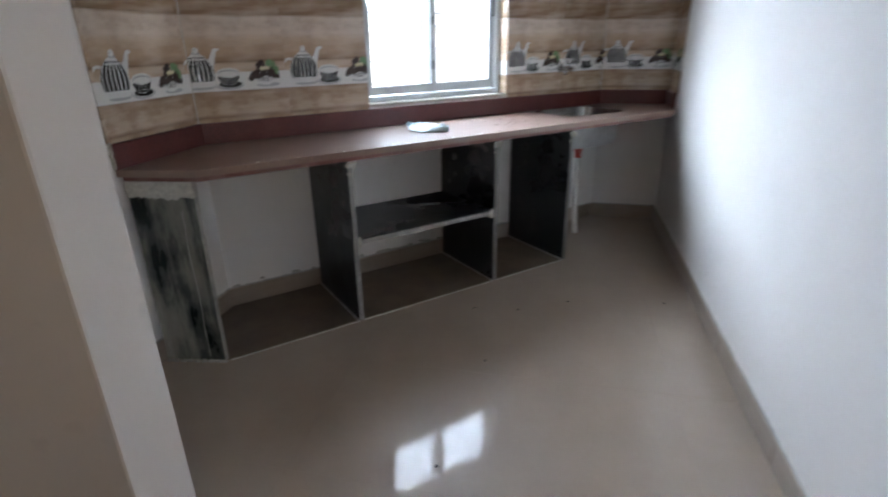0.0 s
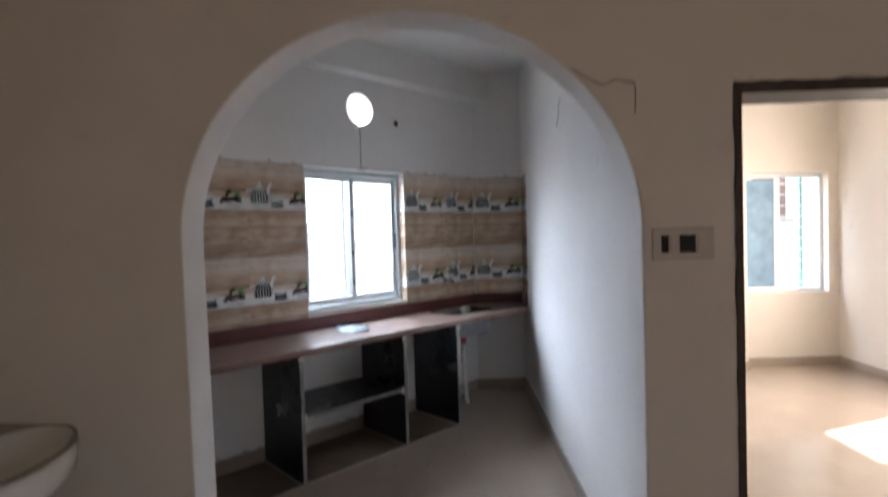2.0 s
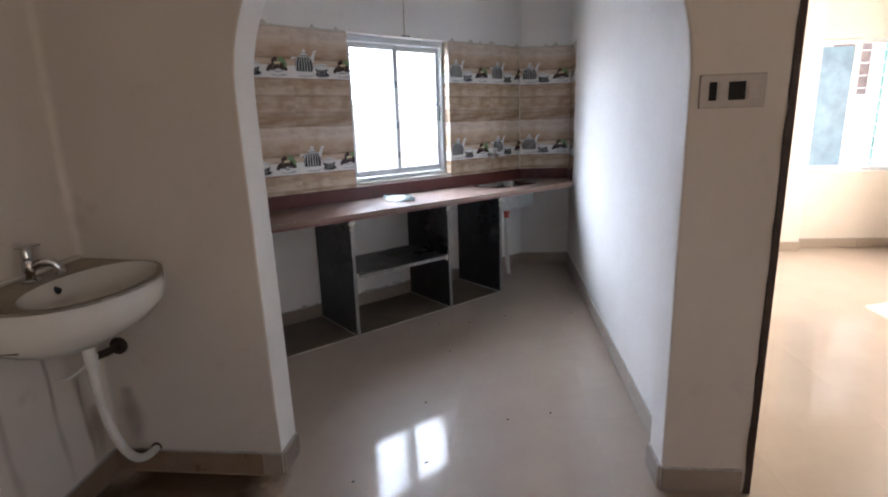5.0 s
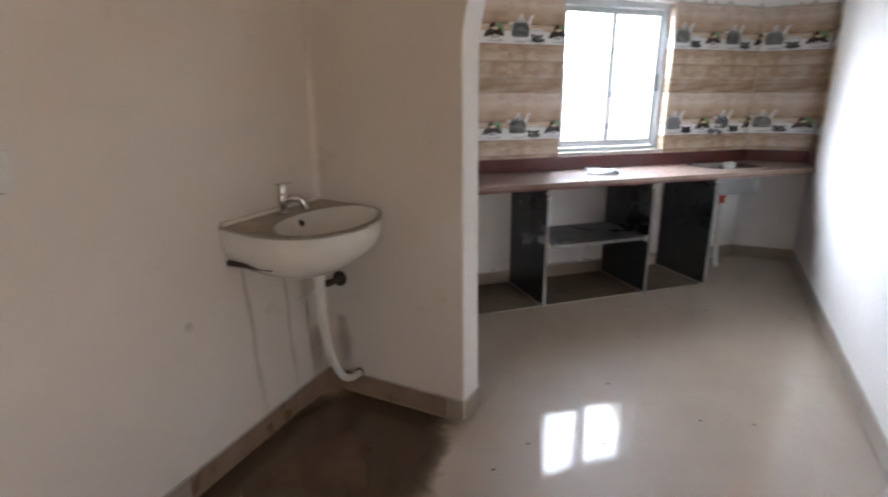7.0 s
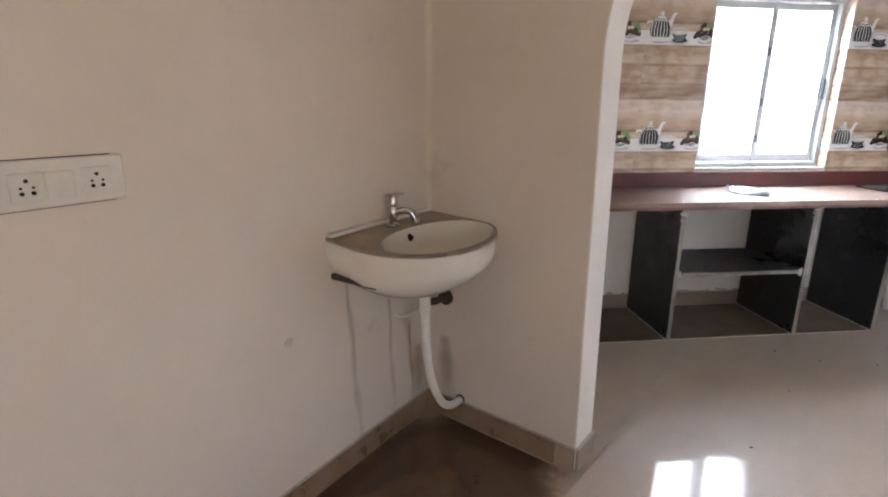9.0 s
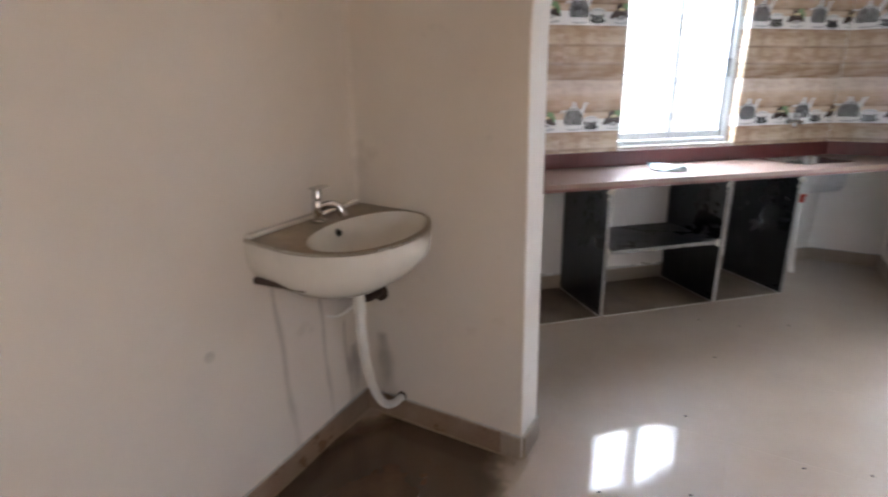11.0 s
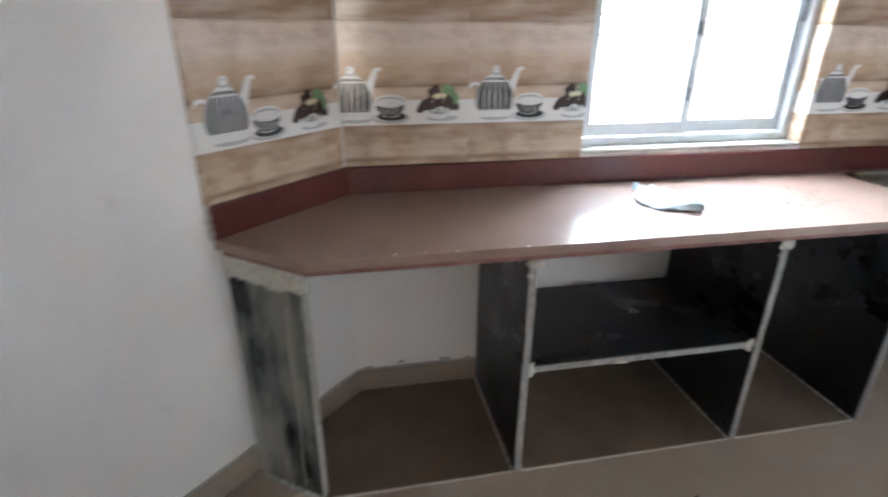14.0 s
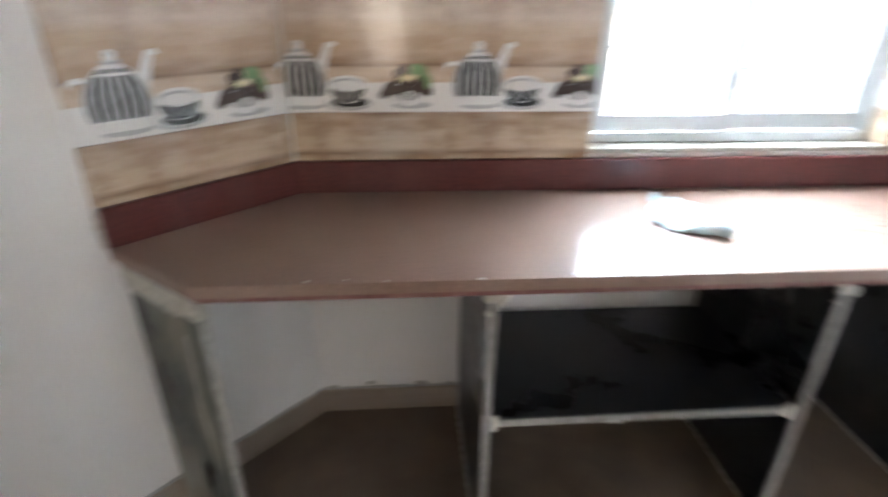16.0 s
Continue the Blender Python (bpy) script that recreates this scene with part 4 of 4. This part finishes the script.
def shift_back(loop, lim):
    return [(x, min(y, lim), z) for x, y, z in loop]


outer = [rim_loop(1.0, RZ), rim_loop(1.0, RZ - 0.045), shift_back(rim_loop(0.98, RZ - 0.09), 0), rim_loop(0.87, RZ - 0.145, 0.02), rim_loop(0.64, RZ - 0.195, 0.04), rim_loop(0.36, RZ - 0.225, 0.05), rim_loop(0.16, RZ - 0.235, 0.05)]
outer = [shift_back(l, -0.001) for l in outer]


def tipped(bm):
    for v in bm.verts:
        v.co.z += 0.042 * v.co.y
    return bm


def well(k, z):
    n = 25
    pts = []
    for i in range(n):
        a = 2 * math.pi * i / n
        pts.append((0.283 * k * math.cos(a), -0.275 + (0.160 if math.sin(a) < 0 else 0.150) * k * math.sin(a), z))
    return pts


rim_out, rim_in = rim_loop(1.0, RZ), well(1.0, RZ - 0.006)
bm = slab([(x, y) for x, y, z in rim_out], [[(x, y) for x, y, z in rim_in]], RZ - 0.012, RZ)
for v in bm.verts:
    v.co.y = min(v.co.y, -0.001)
part("bowl_outside", tipped(bowl(outer)), CERAMIC, basin, smooth=True)
part("rim", tipped(bm), GRIME, basin, "rim with brown water stains")
part("well", tipped(bowl([well(1.0, RZ - 0.002), well(0.96, RZ - 0.02), well(0.88, RZ - 0.07), well(0.68, RZ - 0.12), well(0.36, RZ - 0.145), well(0.10, RZ - 0.15)])), CERAMIC, basin, smooth=True)
part("back_ledge", box((-0.298, -0.030, RZ - 0.001), (0.298, -0.001, RZ + 0.014), 0.005, seg=2), CERAMIC, basin)
part("overflow_hole", tube([(0.0, -0.128, RZ - 0.036), (0.0, -0.146, RZ - 0.044)], 0.011, 14), DARK, basin)
part("plug_hole", tube([(0, -0.275, RZ - 0.160), (0, -0.275, RZ - 0.156)], 0.028, 18), CHROME, basin, "chrome waste")
part("bracket", box((-0.285, -0.21, 0.816), (-0.262, -0.002, 0.836), 0.002), RUST, basin, "dark iron support bracket")
part("bracket", box((0.238, -0.21, 0.816), (0.262, -0.002, 0.836), 0.002), RUST, basin, "dark iron support bracket")

btap = thing("basin_tap", place_of(HOUSE, left_face(BC + 0.012), BC + 0.012, RZ - 0.021, lw_turn), "chrome pillar tap standing on the wash basin", "tap")
part("base", tube([(0.0, -0.075, 0.0), (0.0, -0.075, 0.006), (0.0, -0.075, 0.012)], 0.025, 18, None, [0.027, 0.027, 0.020]), CHROME, btap)
part("pillar", tube([(0.0, -0.075, 0.010), (0.0, -0.075, 0.030), (0.0, -0.075, 0.036), (0.0, -0.075, 0.070), (0.0, -0.075, 0.076)], 0.017, 16, None, [0.014, 0.014, 0.019, 0.019, 0.014]), CHROME, btap, smooth=True)
spout = part("spout", tube(bend([(0, -0.080, 0.050), (0.012, -0.108, 0.062), (0.028, -0.134, 0.058), (0.036, -0.148, 0.036)]), 0.013, 14), CHROME, btap, smooth=True)
part("nozzle", tube([(0.036, -0.148, 0.038), (0.039, -0.152, 0.020)], 0.015, 14), CHROME, spout)
part("knob", tube([(0, -0.075, 0.074), (0, -0.075, 0.078), (0, -0.075, 0.082), (0, -0.075, 0.112), (0, -0.075, 0.116)], 0.016, 18, None, [0.011, 0.011, 0.0165, 0.0165, 0.014]), CHROME, btap, smooth=True)
part("lever", box((-0.026, -0.100, 0.116), (0.040, -0.060, 0.123), 0.003, seg=2), CHROME, btap)

bw = thing("basin_waste_pipe", place_of(HOUSE, left_face(BC), BC, 0.0, lw_turn), "white plastic waste pipe curving from the basin to the wall foot", "pipe")
part("tail", tube([(0.04, -0.20, 0.745), (0.04, -0.20, 0.70), (0.04, -0.20, 0.698), (0.04, -0.20, 0.62)], 0.03, 16, None, [0.030, 0.030, 0.021, 0.021]), PVC, bw, smooth=True)
part("seal", tube([(0.04, -0.20, 0.742), (0.04, -0.20, 0.73)], 0.037, 16), RUST, bw, "dark rubber seal")
part("hose", tube(bend([(0.04, -0.20, 0.63), (0.048, -0.20, 0.47), (0.09, -0.20, 0.30), (0.16, -0.20, 0.18), (0.24, -0.195, 0.125), (0.325, -0.19, 0.108)]), 0.0165, 14), PVC, bw, smooth=True)
part("outlet", tube([(0.318, -0.19, 0.109), (0.335, -0.189, 0.110)], 0.022, 14), RUST, bw, "dark ragged hole in the wall")
valve = thing("angle_valve", place_of(HOUSE, -1.30, ARCH_Y, 0.578), "dark tarnished angle valve on the wall under the basin", "valve")
part("flange", tube([(0, 0, 0), (0, -0.012, 0)], 0.036, 16), RUST, valve)
part("body", tube([(0, -0.01, 0), (0, -0.07, 0), (-0.05, -0.10, -0.012)], 0.016, 12), RUST, valve)
part("supply_hose", tube(bend([(-0.02, -0.09, 0.0), (-0.07, -0.19, -0.05), (-0.10, -0.28, 0.0), (-0.09, -0.33, 0.10), (-0.06, -0.30, 0.21)]), 0.006, 8), PVC, valve)


# dried brown water stain and painted shadow on the floor round the drain's outlet
m, t, pb = nodes_of("brown_stain_and_shadow")
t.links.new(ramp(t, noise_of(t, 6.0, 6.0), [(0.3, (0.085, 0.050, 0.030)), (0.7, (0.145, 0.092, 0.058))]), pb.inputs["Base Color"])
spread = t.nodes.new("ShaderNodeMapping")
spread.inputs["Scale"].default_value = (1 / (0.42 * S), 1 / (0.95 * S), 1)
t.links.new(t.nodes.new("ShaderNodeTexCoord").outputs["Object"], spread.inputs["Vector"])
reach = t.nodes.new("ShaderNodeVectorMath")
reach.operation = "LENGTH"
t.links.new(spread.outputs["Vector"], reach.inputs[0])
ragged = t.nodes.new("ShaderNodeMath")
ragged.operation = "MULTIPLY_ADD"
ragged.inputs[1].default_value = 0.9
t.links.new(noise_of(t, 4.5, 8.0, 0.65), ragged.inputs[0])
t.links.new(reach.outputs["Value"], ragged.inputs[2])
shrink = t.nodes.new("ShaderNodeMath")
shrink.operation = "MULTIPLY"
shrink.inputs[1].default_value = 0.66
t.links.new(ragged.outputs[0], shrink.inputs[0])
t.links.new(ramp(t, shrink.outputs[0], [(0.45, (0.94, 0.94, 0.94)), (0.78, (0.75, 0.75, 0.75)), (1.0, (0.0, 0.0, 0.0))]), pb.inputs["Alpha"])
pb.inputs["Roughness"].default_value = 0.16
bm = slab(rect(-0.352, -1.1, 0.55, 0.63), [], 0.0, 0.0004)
solid("trim_stain_and_shadow", bm, m, place_of(HOUSE, -1.02, 1.29, 0.0016), "dried brown water stain and painted shadow on the floor tiles under the basin", "stain", "structure")


# ---- plates, wires, stains ----
def socket_cluster(parent, cx, cz):
    """A five-hole socket insert facing -y."""
    ins = part("socket_insert", box((cx - 0.030, -0.013, cz - 0.028), (cx + 0.030, -0.009, cz + 0.030), 0.002), PLATE, parent)
    for dx, dz, r in ((0, 0.014, 0.0042), (-0.011, 0.0, 0.003), (0.011, 0.0, 0.003), (-0.010, -0.011, 0.0045), (0.010, -0.011, 0.0045)):
        part("pin_hole", tube([(cx + dx, -0.0125, cz + dz), (cx + dx, -0.0138, cz + dz)], r, 10), DARK, ins)


yy = 0.473
board = thing("switchboard", place_of(HOUSE, left_face(yy), yy, 1.172, lw_turn), "white wall plate with two five-pin sockets and a blank", "socket plate", "wall plates")
part("plate", box((0.0, -0.010, 0.0), (0.262, -0.001, 0.100), 0.003), PLATE, board)
socket_cluster(board, 0.072, 0.045)
part("blank", box((0.105, -0.0125, 0.018), (0.160, -0.009, 0.074), 0.002), PLATE, board)
socket_cluster(board, 0.202, 0.047)
part("shadow_gap", box((-0.003, -0.004, -0.002), (0.24, -0.0005, 0.102), 0.001), DARK, board, "dark gap behind the plate")

board = thing("switch_plate", place_of(HOUSE, 0.898, ARCH_Y, 1.44), "cream switch plate with two empty dark openings", "switch plate", "wall plates")
part("plate", slab(rect(0, 0, 0.20, 0.100), [rect(0.026, 0.022, 0.052, 0.080), rect(0.086, 0.022, 0.140, 0.080)], -0.009, -0.001, True), DUSTYPLATE, board)
part("recess", box((0.015, -0.0045, 0.015), (0.15, -0.0004, 0.09)), DARK, board, "dark empty box behind the plate")
part("rocker", box((0.056, -0.012, 0.022), (0.080, -0.008, 0.080), 0.002), DUSTYPLATE, board)
part("rocker", box((0.146, -0.0115, 0.022), (0.190, -0.008, 0.080), 0.002), DUSTYPLATE, board)
part("frame_gap", box((-0.002, -0.003, -0.002), (0.202, -0.0006, 0.104)), STAIN, board, "dusty gap round the plate")

cover = thing("junction_cover", place_of(HOUSE, 0.577, ARCH_Y, 2.326), "square cream junction box cover with two screws", "junction cover", "wall plates")
part("plate", box((0, -0.012, 0), (0.122, -0.0005, 0.130), 0.003), DUSTYPLATE, cover)
for x, z in ((0.012, 0.118), (0.110, 0.014)):
    part("screw", tube([(x, -0.011, z), (x, -0.0135, z)], 0.0055, 10), RUST, cover)

board = thing("kitchen_switchboard", place_of(HOUSE, KL + 0.008, 3.041, 1.489, 90), "pale blue-white modular switch plate on the wall tiles", "switch plate", "wall plates")
part("plate", box((0, -0.011, 0), (0.226, -0.001, 0.125), 0.003), PLATE, board)
part("socket_insert", box((0.025, -0.014, 0.03), (0.083, -0.010, 0.100), 0.002), PLATE, board)
part("rocker", box((0.088, -0.0145, 0.03), (0.140, -0.010, 0.100), 0.002), PLATE, board)
part("socket_insert", box((0.145, -0.014, 0.03), (0.203, -0.010, 0.100), 0.002), PLATE, board)
for x, z in ((0.05, 0.08), (0.042, 0.055), (0.060, 0.055), (0.168, 0.075), (0.176, 0.05), (0.165, 0.05)):
    part("pin_hole", tube([(x, -0.0138, z), (x, -0.0146, z)], 0.004, 8), DARK, board)

solid("loose_wire", tube(bend([(0.645, ARCH_Y - 0.004, 2.08), (0.69, ARCH_Y - 0.010, 2.045), (0.745, ARCH_Y - 0.006, 2.022), (0.785, ARCH_Y - 0.012, 2.035), (0.82, ARCH_Y - 0.008, 2.028), (0.847, ARCH_Y - 0.006, 2.022), (0.848, ARCH_Y - 0.010, 1.97), (0.846, ARCH_Y - 0.008, 1.925)]), 0.0018, 6), WIRE, place_of(HOUSE), "thin loose dark wire hanging beside the arch", "wire")
solid("hanging_wire", tube(bend([(KR - 0.002, 3.47, 2.37), (KR - 0.014, 3.475, 2.32), (KR - 0.012, 3.49, 2.27), (KR - 0.02, 3.51, 2.20)]), 0.002, 6), WIRE, place_of(HOUSE), "short wire end hanging from the kitchen wall", "wire")
solid("vent_cable", tube([(2.79, Y_B - 0.003, 2.445), (2.793, Y_B - 0.004, 2.26), (2.79, Y_B - 0.003, 2.09)], 0.004, 6), STAIN, place_of(WORLD), "thin grey cable from the vent hole to the window", "cable")
solid("wall_clip", box((-0.04, -0.008, 0), (0.04, -0.001, 0.008), 0.001), RUST, place_of(WORLD, 2.80, Y_B, 2.088), "small dark metal clip above the window", "clip")
solid("wall_smudge", tube([(0, -0.0006, 0), (0, -0.0014, 0)], 0.018, 16), SMUDGE, place_of(HOUSE, left_face(1.16), 1.16, 0.635, lw_turn), "small grey smudge on the plaster", "smudge")


def streak_skin(name, colour, most):
    """A dried run of dirty water: soft at its sides, patchy along its length."""
    m, t, p = nodes_of(name)
    t.links.new(ramp(t, noise_of(t, 20.0), [(0.3, tuple(v * 0.8 for v in colour)), (0.7, colour)]), p.inputs["Base Color"])
    tc, sep = t.nodes.new("ShaderNodeTexCoord"), t.nodes.new("ShaderNodeSeparateXYZ")
    t.links.new(tc.outputs["UV"], sep.inputs[0])
    side = ramp(t, sep.outputs["X"], [(0.0, (0, 0, 0)), (0.5, (1, 1, 1)), (1.0, (0, 0, 0))], "EASE")
    length = ramp(t, sep.outputs["Y"], [(0.0, (0.25, 0.25, 0.25)), (0.3, (0.7, 0.7, 0.7)), (0.92, (1, 1, 1)), (1.0, (0, 0, 0))])
    patchy = ramp(t, noise_of(t, 16.0, 5.0, 0.6, (1.0, 1.0, 0.4)), [(0.3, (most * 0.35,) * 3), (0.65, (most,) * 3)])
    t.links.new(mix(t, 1.0, mix(t, 1.0, side, length, "MULTIPLY"), patchy, "MULTIPLY"), p.inputs["Alpha"])
    p.inputs["Roughness"].default_value = 0.75
    return m


RUSTRUN = streak_skin("rusty_water_run", (0.36, 0.21, 0.11), 0.42)
RUSTHALO = streak_skin("brown_damp_halo", (0.33, 0.20, 0.11), 0.6)


def run_of(at, z0, z1, wide_top, wide_foot, lean, skin, label):
    """A flat stain on a wall, following its face; at: the pose of the wall at the stain's foot."""
    bm = bmesh.new()
    uv = bm.loops.layers.uv.new()
    n, rows = 24, []
    for i in range(n + 1):
        f = i / n
        z = (z1 - z0) * f
        cx = 0.010 * noise.noise(Vector((z * 5, lean * 9, z0))) + lean * (1 - f)
        h = (wide_foot + (wide_top - wide_foot) * f) * (0.8 + 0.4 * noise.noise(Vector((z * 9, z0, 4))))
        rows.append([(bm.verts.new((cx + s * h, -0.0012, z)), (0.5 + s / 2, f)) for s in (-1, 0, 1)])
    for q0, q1 in zip(rows, rows[1:]):
        for j in range(2):
            quad = (q0[j], q0[j + 1], q1[j + 1], q1[j])
            face = bm.faces.new([v for v, _ in quad])
            for loop, (_, place) in zip(face.loops, quad):
                loop[uv].uv = place
    return solid("trim_streak", bm, skin, at, label, "stain", "structure")


for y, z0, z1, top_w, foot_w, lean in ((1.43, 0.10, 0.80, 0.020, 0.034, 0.05), (1.66, 0.11, 0.74, 0.014, 0.030, 0.03), (1.80, 0.10, 0.50, 0.012, 0.03, 0.02)):
    run_of(place_of(HOUSE, left_face(y), y, z0, lw_turn), z0, z1, top_w, foot_w, lean, RUSTRUN, "brown rusty water run down the cream plaster")
run_of(place_of(HOUSE, -1.30, ARCH_Y, 0.10), 0.10, 0.40, 0.05, 0.10, 0.0, RUSTHALO, "brown damp stain above the skirting round the drain")
run_of(place_of(HOUSE, left_face(1.86), 1.86, 0.10, lw_turn), 0.10, 0.36, 0.05, 0.09, 0.0, RUSTHALO, "brown damp stain above the skirting in the corner")

# rounded plaster in the corner behind the basin
corner = Vector((left_face(ARCH_Y), ARCH_Y))
along, across = -lw.normalized(), Vector((1.0, 0.0))
half = along.angle(across) / 2
ray = (along + across).normalized()
RAD = 0.025
hub = corner + ray * RAD / math.sin(half)
ends = [corner + v * RAD / math.tan(half) for v in (along, across)]
a0, a1 = [math.atan2((e - hub).y, (e - hub).x) for e in ends]
a1 += 2 * math.pi * round((a0 - a1) / (2 * math.pi))
fillet = [corner - ray * 0.01] + [hub + RAD * Vector((math.cos(a0 + (a1 - a0) * k / 10), math.sin(a0 + (a1 - a0) * k / 10))) for k in range(11)]
solid("trim_corner", slab([(v.x, v.y) for v in fillet], [], 0.101, TOP), WALL, place_of(HOUSE), "softly rounded cream plaster corner behind the basin", "wall", "structure", smooth=True)

# putty at the splashback's end and along the tiles' corner, drain pipe in the skirting's gap
bm = bmesh.new()
for k in range(7):
    lump(bm, (0, random.uniform(-0.004, 0.004), 0.01 + k * 0.014), 0.011, k + 60, (0.9, 0.7, 1.1))
solid("trim_putty", bm, PUTTY, place_of(HOUSE, KL + 0.014, 2.900, 0.862), "lumps of white putty at the end of the splashback", "putty", "structure")
for x, y in ((X_L + 0.007, Y_B - 0.006), (X_R - 0.003, Y_B - 0.009)):
    n = 46
    line = [(0.0015 * noise.noise(Vector((k * 0.8, x, 0))), 0.0, (2.078 - 0.957) * k / n) for k in range(n + 1)]
    solid("trim_joint", tube(line, 0.004, 6, None, [0.0022 + 0.0035 * abs(noise.noise(Vector((k * 0.6, x, 2)))) for k in range(n + 1)]), PUTTY, place_of(WORLD, x, y, 0.957), "pale cement joint in the corner of the wall tiles", "joint", "structure")
outlet = thing("drain_outlet", place_of(HOUSE, KL, 2.50, 0.0, 90), "grey plastic pipe end in a dark gap in the skirting", "pipe")
part("gap", box((-0.04, -0.0145, 0.004), (0.045, -0.012, 0.062), 0.002), DARK, outlet, "dark broken gap in the skirting")
part("pipe_end", tube([(0.0, -0.010, 0.026), (0.0, -0.060, 0.022)], 0.018, 14), PVC, outlet)


# ---- next room's window and the outside ----
win2 = thing("window_2", place_of(HOUSE, 3.42, R_FAR, 0.80), "sliding window with a blue tinted leaf pushed across, half open", "window", "", "structure")
ww2, wh2 = 0.89, 1.30
part("frame_head", box((0, 0.09, wh2 - 0.04), (ww2, 0.15, wh2), 0.003), ALU, win2)
part("frame_foot", box((0, 0.09, 0.0), (ww2, 0.15, 0.04), 0.003), ALU, win2)
part("frame_jamb", box((0, 0.09, 0.04), (0.035, 0.15, wh2 - 0.04), 0.003), ALU, win2)
part("frame_jamb", box((ww2 - 0.035, 0.09, 0.04), (ww2, 0.15, wh2 - 0.04), 0.003), ALU, win2)
for k, x in enumerate((0.02, 0.06)):
    sash = part("sash", box((x, 0.10 + 0.02 * k, 0.04), (x + 0.035, 0.115 + 0.02 * k, wh2 - 0.04), 0.002), ALU, win2)
    part("sash_stile", box((x + 0.345, 0.10 + 0.02 * k, 0.04), (x + 0.385, 0.115 + 0.02 * k, wh2 - 0.04), 0.002), ALU, sash)
    part("pane", box((x + 0.03, 0.105 + 0.02 * k, 0.06), (x + 0.35, 0.109 + 0.02 * k, wh2 - 0.06)), TEAL, sash, "blue tinted pane")
g2 = thing("window_grill", place_of(HOUSE, 3.42, R_FAR + 0.175, 0.80), "pale painted iron bars outside the far window", "window grill")
for k in range(10):
    part("bar", tube([(0.0, 0.0, 0.10 + 0.122 * k), (ww2, 0.0, 0.10 + 0.122 * k)], 0.006, 8), IRON, g2)
sh = thing("shutter", place_of(HOUSE, 4.14, R_FAR + 0.21, 0.80), "teal painted open shutter leaf outside the far window", "shutter")
part("leaf", box((0, 0, 0), (0.030, 0.05, 1.28), 0.004), TEALPAINT, sh)
for k in range(3):
    part("rail", box((-0.008, 0.006, 0.05 + k * 0.55), (0.0, 0.044, 0.13 + k * 0.55), 0.002), TEALPAINT, sh)

nb = thing("neighbour_house", place_of(HOUSE, 3.0, 9.2, -0.45), "sunlit cream neighbouring house with brown shuttered windows", "house")
part("wall", slab(rect(-5, 0, 9, 5.5), [rect(2.35, 2.1, 2.95, 3.2), rect(4.2, 2.1, 4.9, 3.2)], 0.0, 0.25, True), OUTWALL, nb)
for x0, x1 in ((2.35, 2.95), (4.2, 4.9)):
    wn2 = part("window", box((x0, 0.06, 2.1), (x1, 0.12, 3.2), 0.01), OUTTIMBER, nb, "brown timber shutters")
    part("sill", box((x0 - 0.06, -0.08, 2.03), (x1 + 0.06, 0.06, 2.10), 0.01), CEMENT, wn2)
    for k in range(4):
        part("louvre", box((x0 + 0.03, 0.04, 2.2 + k * 0.25), (x1 - 0.03, 0.062, 2.32 + k * 0.25), 0.004), OUTTIMBER, wn2)
part("roof", box((-5.2, -0.4, 5.5), (9.2, 3.0, 5.65), 0.02), CEMENT, nb)

yard = thing("boundary_wall", place_of(WORLD, 2.5, 6.6, -0.45), "sunlit cream plastered boundary wall outside the kitchen window", "boundary wall")
part("wall", box((-6, 0, 0), (8, 0.2, 1.85), 0.01), YARDWALL, yard)
part("coping", box((-6.02, -0.05, 1.85), (8.02, 0.25, 1.93), 0.015), CEMENT, yard, "grey cement coping")
for x in (-4.5, -1.9, 0.7, 3.3, 5.9):
    part("pillar", box((x - 0.15, -0.08, 0), (x + 0.15, 0.0, 1.85), 0.01), YARDWALL, yard)
